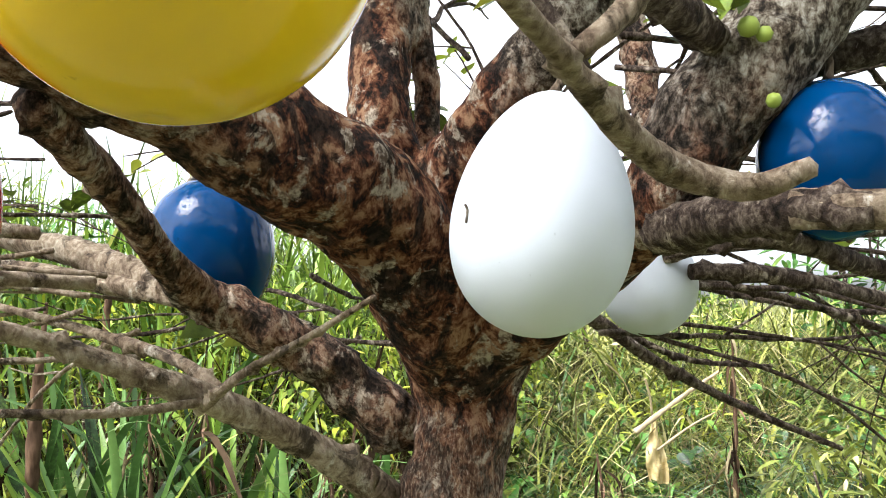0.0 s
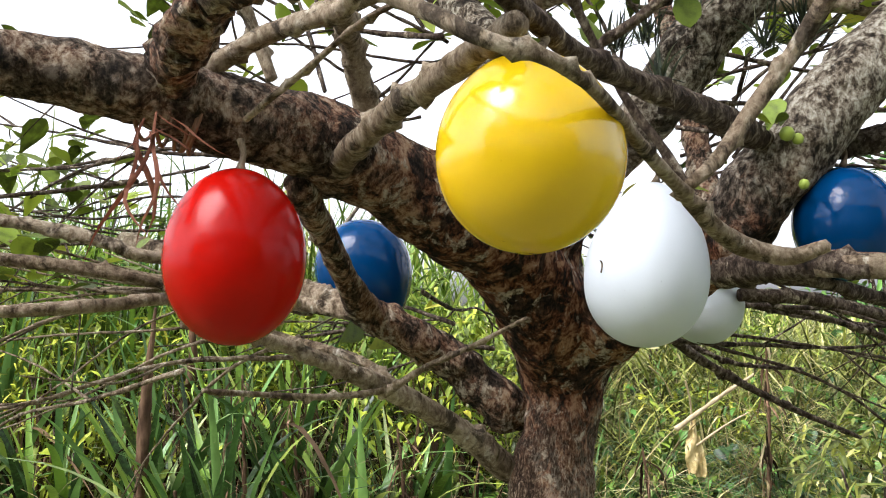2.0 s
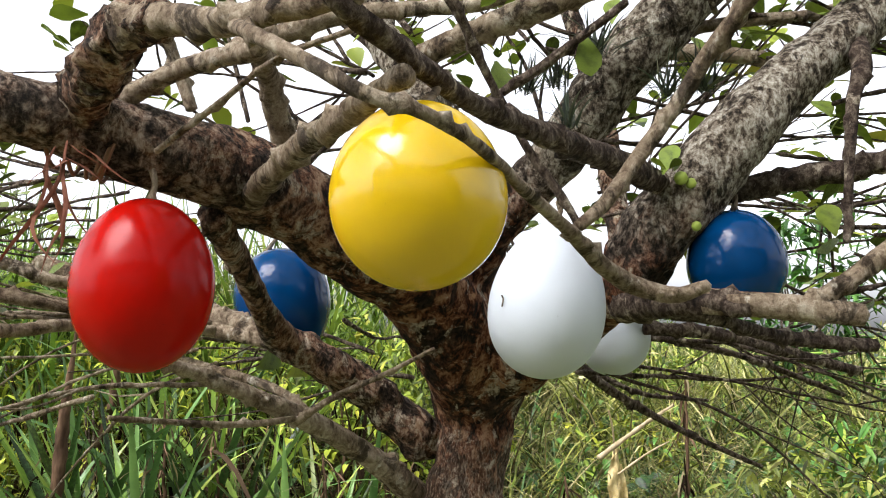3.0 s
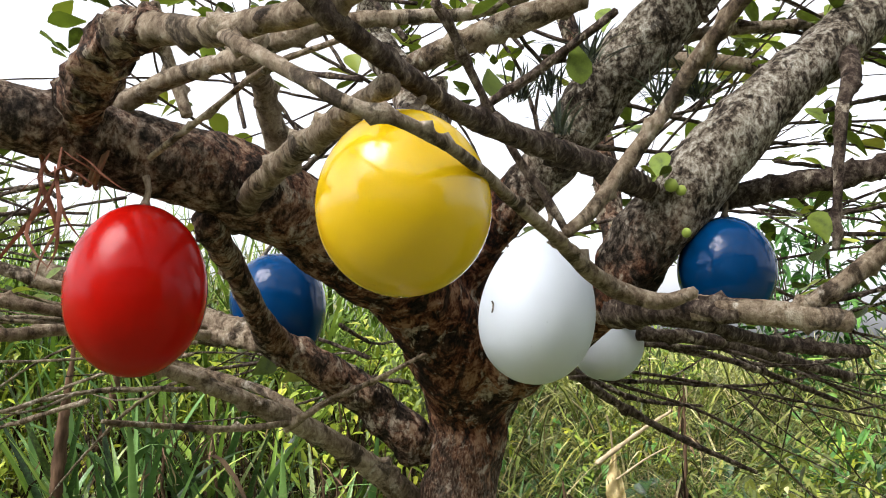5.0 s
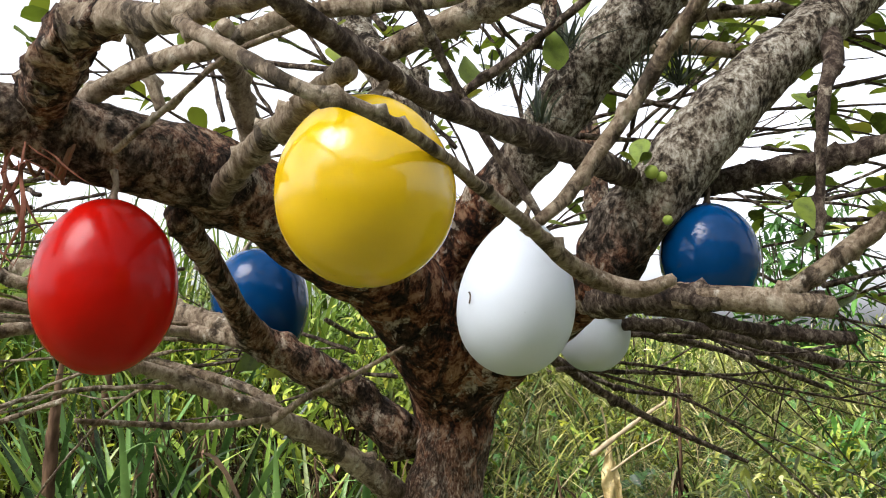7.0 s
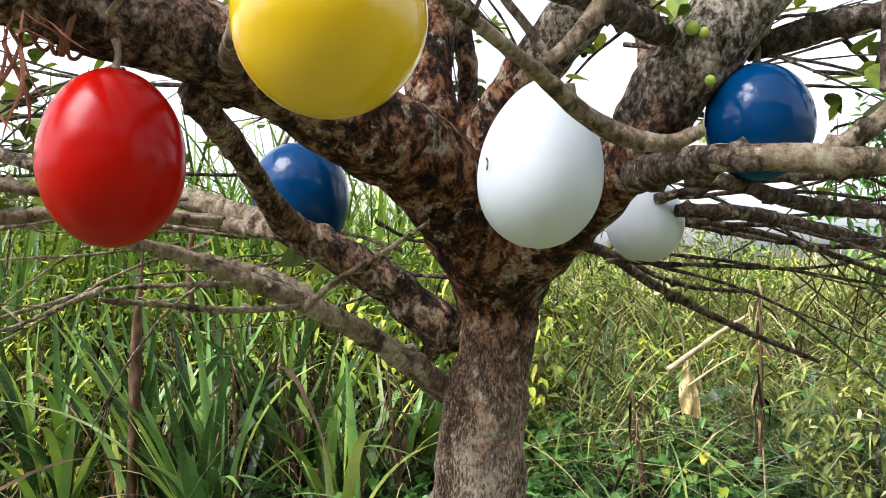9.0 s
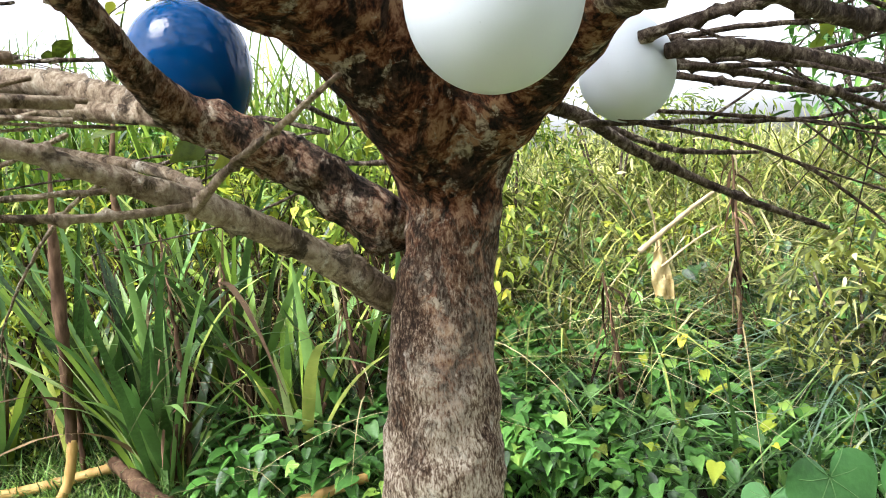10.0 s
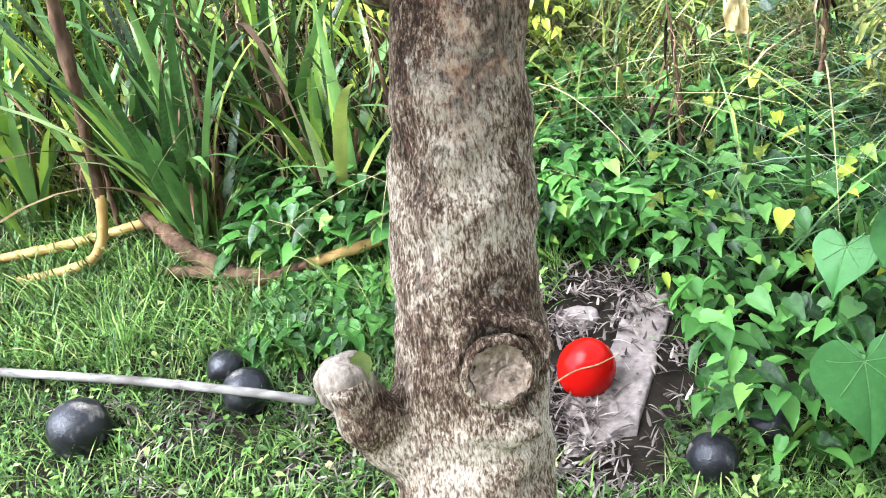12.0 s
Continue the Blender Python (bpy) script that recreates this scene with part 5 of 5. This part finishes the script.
def flagstone(corners, seed, label):
    """A thin broken slab with a ragged outline, lying on the slope."""
    out, n = [], len(corners)
    for k in range(n):
        a, b = Vector((*corners[k], 0)), Vector((*corners[(k + 1) % n], 0))
        for s in (0, 0.2, 0.4, 0.6, 0.8):
            p = a.lerp(b, s)
            out.append(p + Vector((noise.noise(p * 14 + Vector((seed, 0, 0))), noise.noise(p * 14 + Vector((0, seed, 7))), 0)) * 0.018)
    c = sum(out, Vector()) / len(out)
    verts, faces, m = [], [], len(out)
    for k, up in ((1.0, -0.02), (1.0, 0.012), (0.95, 0.018), (0.7, 0.019), (0.35, 0.018)):
        for p in out:
            q = c + (p - c) * k
            verts.append((q.x, q.y, ground_z(q.x, q.y) + up + 0.004 * noise.noise(q * 12)))
    verts.append((c.x, c.y, ground_z(c.x, c.y) + 0.019))
    for r in range(4):
        for i in range(m):
            j = (i + 1) % m
            faces.append((r * m + i, r * m + j, (r + 1) * m + j, (r + 1) * m + i))
    for i in range(m):
        faces.append((4 * m + i, 4 * m + (i + 1) % m, 5 * m))
    tagged(new("stone", mesh("stone", verts, faces, STONE)), label, "stone", "flat stones")


flagstone(((0.039, 2.143), (0.229, 2.218), (0.301, 2.455), (0.408, 2.824), (0.270, 2.770), (0.142, 2.465), (0.041, 2.344)), 1.0, "flat pale broken stone sunk in bare soil")
slab((0.09, 2.70), 0.07, 0.05, 0.014, 10, 3.0, "small pale stone in leaf litter")


# ---- elephant ears ----
def ear(where, size, yaw, pitch, base):
    """A big heart-shaped leaf on a stalk; its face is turned by yaw and pitch."""
    ob = thing("elephant_ear", base, "big heart-shaped green elephant-ear leaf on a tall stalk", "plant", "elephant ears beside the tree")
    verts, faces, rings, n = [(0, 0.16, 0)], [], 7, 40
    for r in range(1, rings + 1):
        for i in range(n):
            a = 2 * math.pi * i / n
            hx = 16 * math.sin(a) ** 3 / 34
            hy = (13 * math.cos(a) - 5 * math.cos(2 * a) - 2 * math.cos(3 * a) - math.cos(4 * a)) / 32
            hy = hy * (1.25 if hy < 0 else 1.0)
            k = r / rings
            x, y = hx * k, 0.16 + (hy - 0.16) * k
            verts.append((x, y, 0.022 * math.sin(5 * a + 1) * k * k - 0.30 * max(0, -y) ** 2 + 0.16 * abs(x) - 0.25 * x * x))
    for i in range(n):
        j = (i + 1) % n
        faces.append((0, 1 + i, 1 + j))
        for r in range(rings - 1):
            a, b = 1 + r * n, 1 + (r + 1) * n
            faces.append((a + i, b + i, b + j, a + j))
    m = Matrix.Translation(where) @ Euler((radians(90 - pitch), 0, radians(yaw))).to_matrix().to_4x4() @ Matrix.Scale(size, 4)
    part("leaf_blade", mesh("leaf_blade", [m @ Vector(v) for v in verts], faces, EAR_LEAF), ob)
    top = m @ Vector((0, 0.16, -0.01))
    part("leaf_stalk", mesh("leaf_stalk", *tube([(*base, 0.010), ((base[0] + top.x) / 2, (base[1] + top.y) / 2 + 0.03, (base[2] + top.z) / 2, 0.008), (*top, 0.005)], 8, 0.04), EAR_LEAF), ob)
    for a in (-90, -40, 12, 50, -140, 168, 130):
        p = [m @ Vector((0, 0.16, 0.006)), m @ Vector((0.20 * math.cos(radians(a)), 0.13 + 0.20 * math.sin(radians(a)), 0.026 if a != -90 else 0.006)), m @ Vector((0.33 * math.cos(radians(a)), 0.13 + 0.36 * math.sin(radians(a)), 0.030 if a != -90 else -0.02))]
        part("vein", mesh("vein", *tube([(*p[0], 0.0012), (*p[1], 0.0008), (*p[2], 0.0004)], 5, 0.05), VEIN), ob)


ear((0.707, 1.987, 0.334), 0.26, 8, 25, (0.725, 2.215, 0.053))
ear((0.744, 2.297, 0.493), 0.17, -40, 35, (0.786, 2.466, 0.102))
ear((0.830, 2.047, 0.623), 0.28, 20, 20, (0.885, 2.265, 0.062))
ear((0.788, 1.827, 0.404), 0.24, 30, 35, (0.934, 2.065, 0.022))
ear((1.140, 2.216, 0.549), 0.28, 10, 30, (1.186, 2.415, 0.078))


# ---- dry leaves and dry canes ----
def torn(where, height, width, seed, mat, label):
    """A crumpled, torn hanging leaf."""
    ob = thing("dry_leaf", where, label, "dead leaf")
    v, f, nx, nz = [], [], 7, 12
    for k in range(nz + 1):
        s = k / nz
        w = width * (0.35 + 0.9 * s - 0.55 * s ** 3) * (1 + 0.35 * noise.noise(Vector((s * 5, seed, 1))))
        for i in range(nx + 1):
            u = i / nx - 0.5
            rag = 0.05 * height * noise.noise(Vector((u * 6, seed, 9))) * (1 if k == nz else 0)
            v.append((where[0] + u * w + 0.10 * width * math.sin(4 * s + seed), where[1] + 0.5 * width * noise.noise(Vector((u * 3, s * 4, seed))) + 0.6 * w * u * u, where[2] - height * s + rag))
    for k in range(nz):
        for i in range(nx):
            a = k * (nx + 1) + i
            f.append((a, a + 1, a + nx + 2, a + nx + 1))
    part("blade", mesh("blade", v, f, mat), ob)
    return ob


torn((0.794, 3.889, 1.077), 0.26, 0.075, 2.0, DRY_YELLOW, "large crumpled pale yellow dry leaf among bank grass")
torn((0.828, 3.909, 0.996), 0.20, 0.06, 5.0, DRY_YELLOW, "crumpled pale dry leaf among bank grass")
stalk(((0.689, 3.750, 1.048, 0.0136), (0.895, 3.800, 1.186, 0.0102), (1.082, 3.850, 1.295, 0.0068)), PALE_CANE, "pale dry broken cane leaning in the bank grass", "dry_stalk", "dry stalk", "dry stalks on the bank", 8)
stalk(((0.771, 3.700, 0.981, 0.0060), (0.916, 3.750, 1.067, 0.0047), (1.041, 3.800, 1.122, 0.0033)), PALE_CANE, "pale dry broken cane leaning in the bank grass", "dry_stalk", "dry stalk", "dry stalks on the bank", 8)
stalk(((0.749, 3.800, 1.271, 0.0048), (0.780, 3.850, 1.157, 0.0048), (0.790, 3.900, 1.013, 0.0048)), PALE_CANE, "pale dry broken cane leaning in the bank grass", "dry_stalk", "dry stalk", "dry stalks on the bank", 8)
stalk(((0.580, 3.800, 1.340, 0.0035), (0.652, 3.850, 1.274, 0.0031), (0.704, 3.900, 1.179, 0.0028)), PALE_CANE, "pale dry broken cane leaning in the bank grass", "dry_stalk", "dry stalk", "dry stalks on the bank", 8)


def dry_bunch(where, top, count, spread, seed, label):
    """Dead, curled cane leaves hanging about a broken stalk."""
    ob = thing("dry_cane", where, label, "dead leaf")
    r = np.random.RandomState(seed)
    lean = r.uniform(-0.06, 0.06)
    part("stem", mesh("stem", *tube([(*where, 0.010), (where[0] + lean * 0.4 + 0.02, where[1], where[2] * 0.6 + top * 0.4, 0.010), (where[0] + lean, where[1], top, 0.004)], 8, 0.03, 0.3, 0.3, seed, 0.3), DRY_SHEATH), ob)
    for k in range(int(count * 1.7)):
        s = r.uniform(0.35, 1.0)
        p = Vector((where[0] + lean * s, where[1], where[2] + (top - where[2]) * s))
        pts, dr = [p], Vector((r.normal(0, spread), r.normal(0, spread), r.uniform(-0.2, 0.6)))
        L = r.uniform(0.08, 0.30)
        for j in range(5):
            dr = (dr + Vector((r.normal(0, 0.25), r.normal(0, 0.25), -0.55))).normalized()
            p = p + dr * L / 5
            pts.append(p)
        part("strand", mesh("strand", *ribbon([tuple(q) for q in pts], r.uniform(0.004, 0.017), r.uniform(-4, 4)), (THATCH_SHADE, DRY_SHEATH, DEAD_LEAF, STRAW)[k % 4]), ob)


dry_bunch((0.510, 3.387, 0.321), 1.02, 16, 0.35, 5, "brown dry cane with hanging leaves beside the bank")
dry_bunch((1.022, 3.586, 0.396), 1.48, 22, 0.30, 6, "pale dry cane with leaves hanging from its top")
for k, (bx, by, z0, z1) in enumerate(((-1.24, 3.22, 0.3, 1.35), (-1.02, 3.42, 0.35, 1.2), (-0.55, 3.4, 0.35, 1.1), (-1.72, 3.3, 0.35, 1.2))):
    dry_bunch((bx, by, z0), z1, 16, 0.4, 20 + k, "brown dry cane with dead leaves among green blades")
for k, (x, y, w) in enumerate(((-0.55, 2.02, 0.11), (-0.62, 2.2, 0.09), (0.07, 2.1, 0.06), (-0.40, 1.95, 0.07))):
    d = thing("dry_leaf", (x, y, ground_z(x, y) + 0.02), "pale green-yellow fallen leaf on the lawn", "dead leaf")
    z = ground_z(x, y) + 0.035
    part("blade", mesh("blade", *ribbon(((x, y, z - 0.01), (x + 0.04, y + 0.015, z + 0.012), (x + 0.09, y + 0.03, z + 0.004)), w * 0.4, 0.2), TREE_LEAF), d)
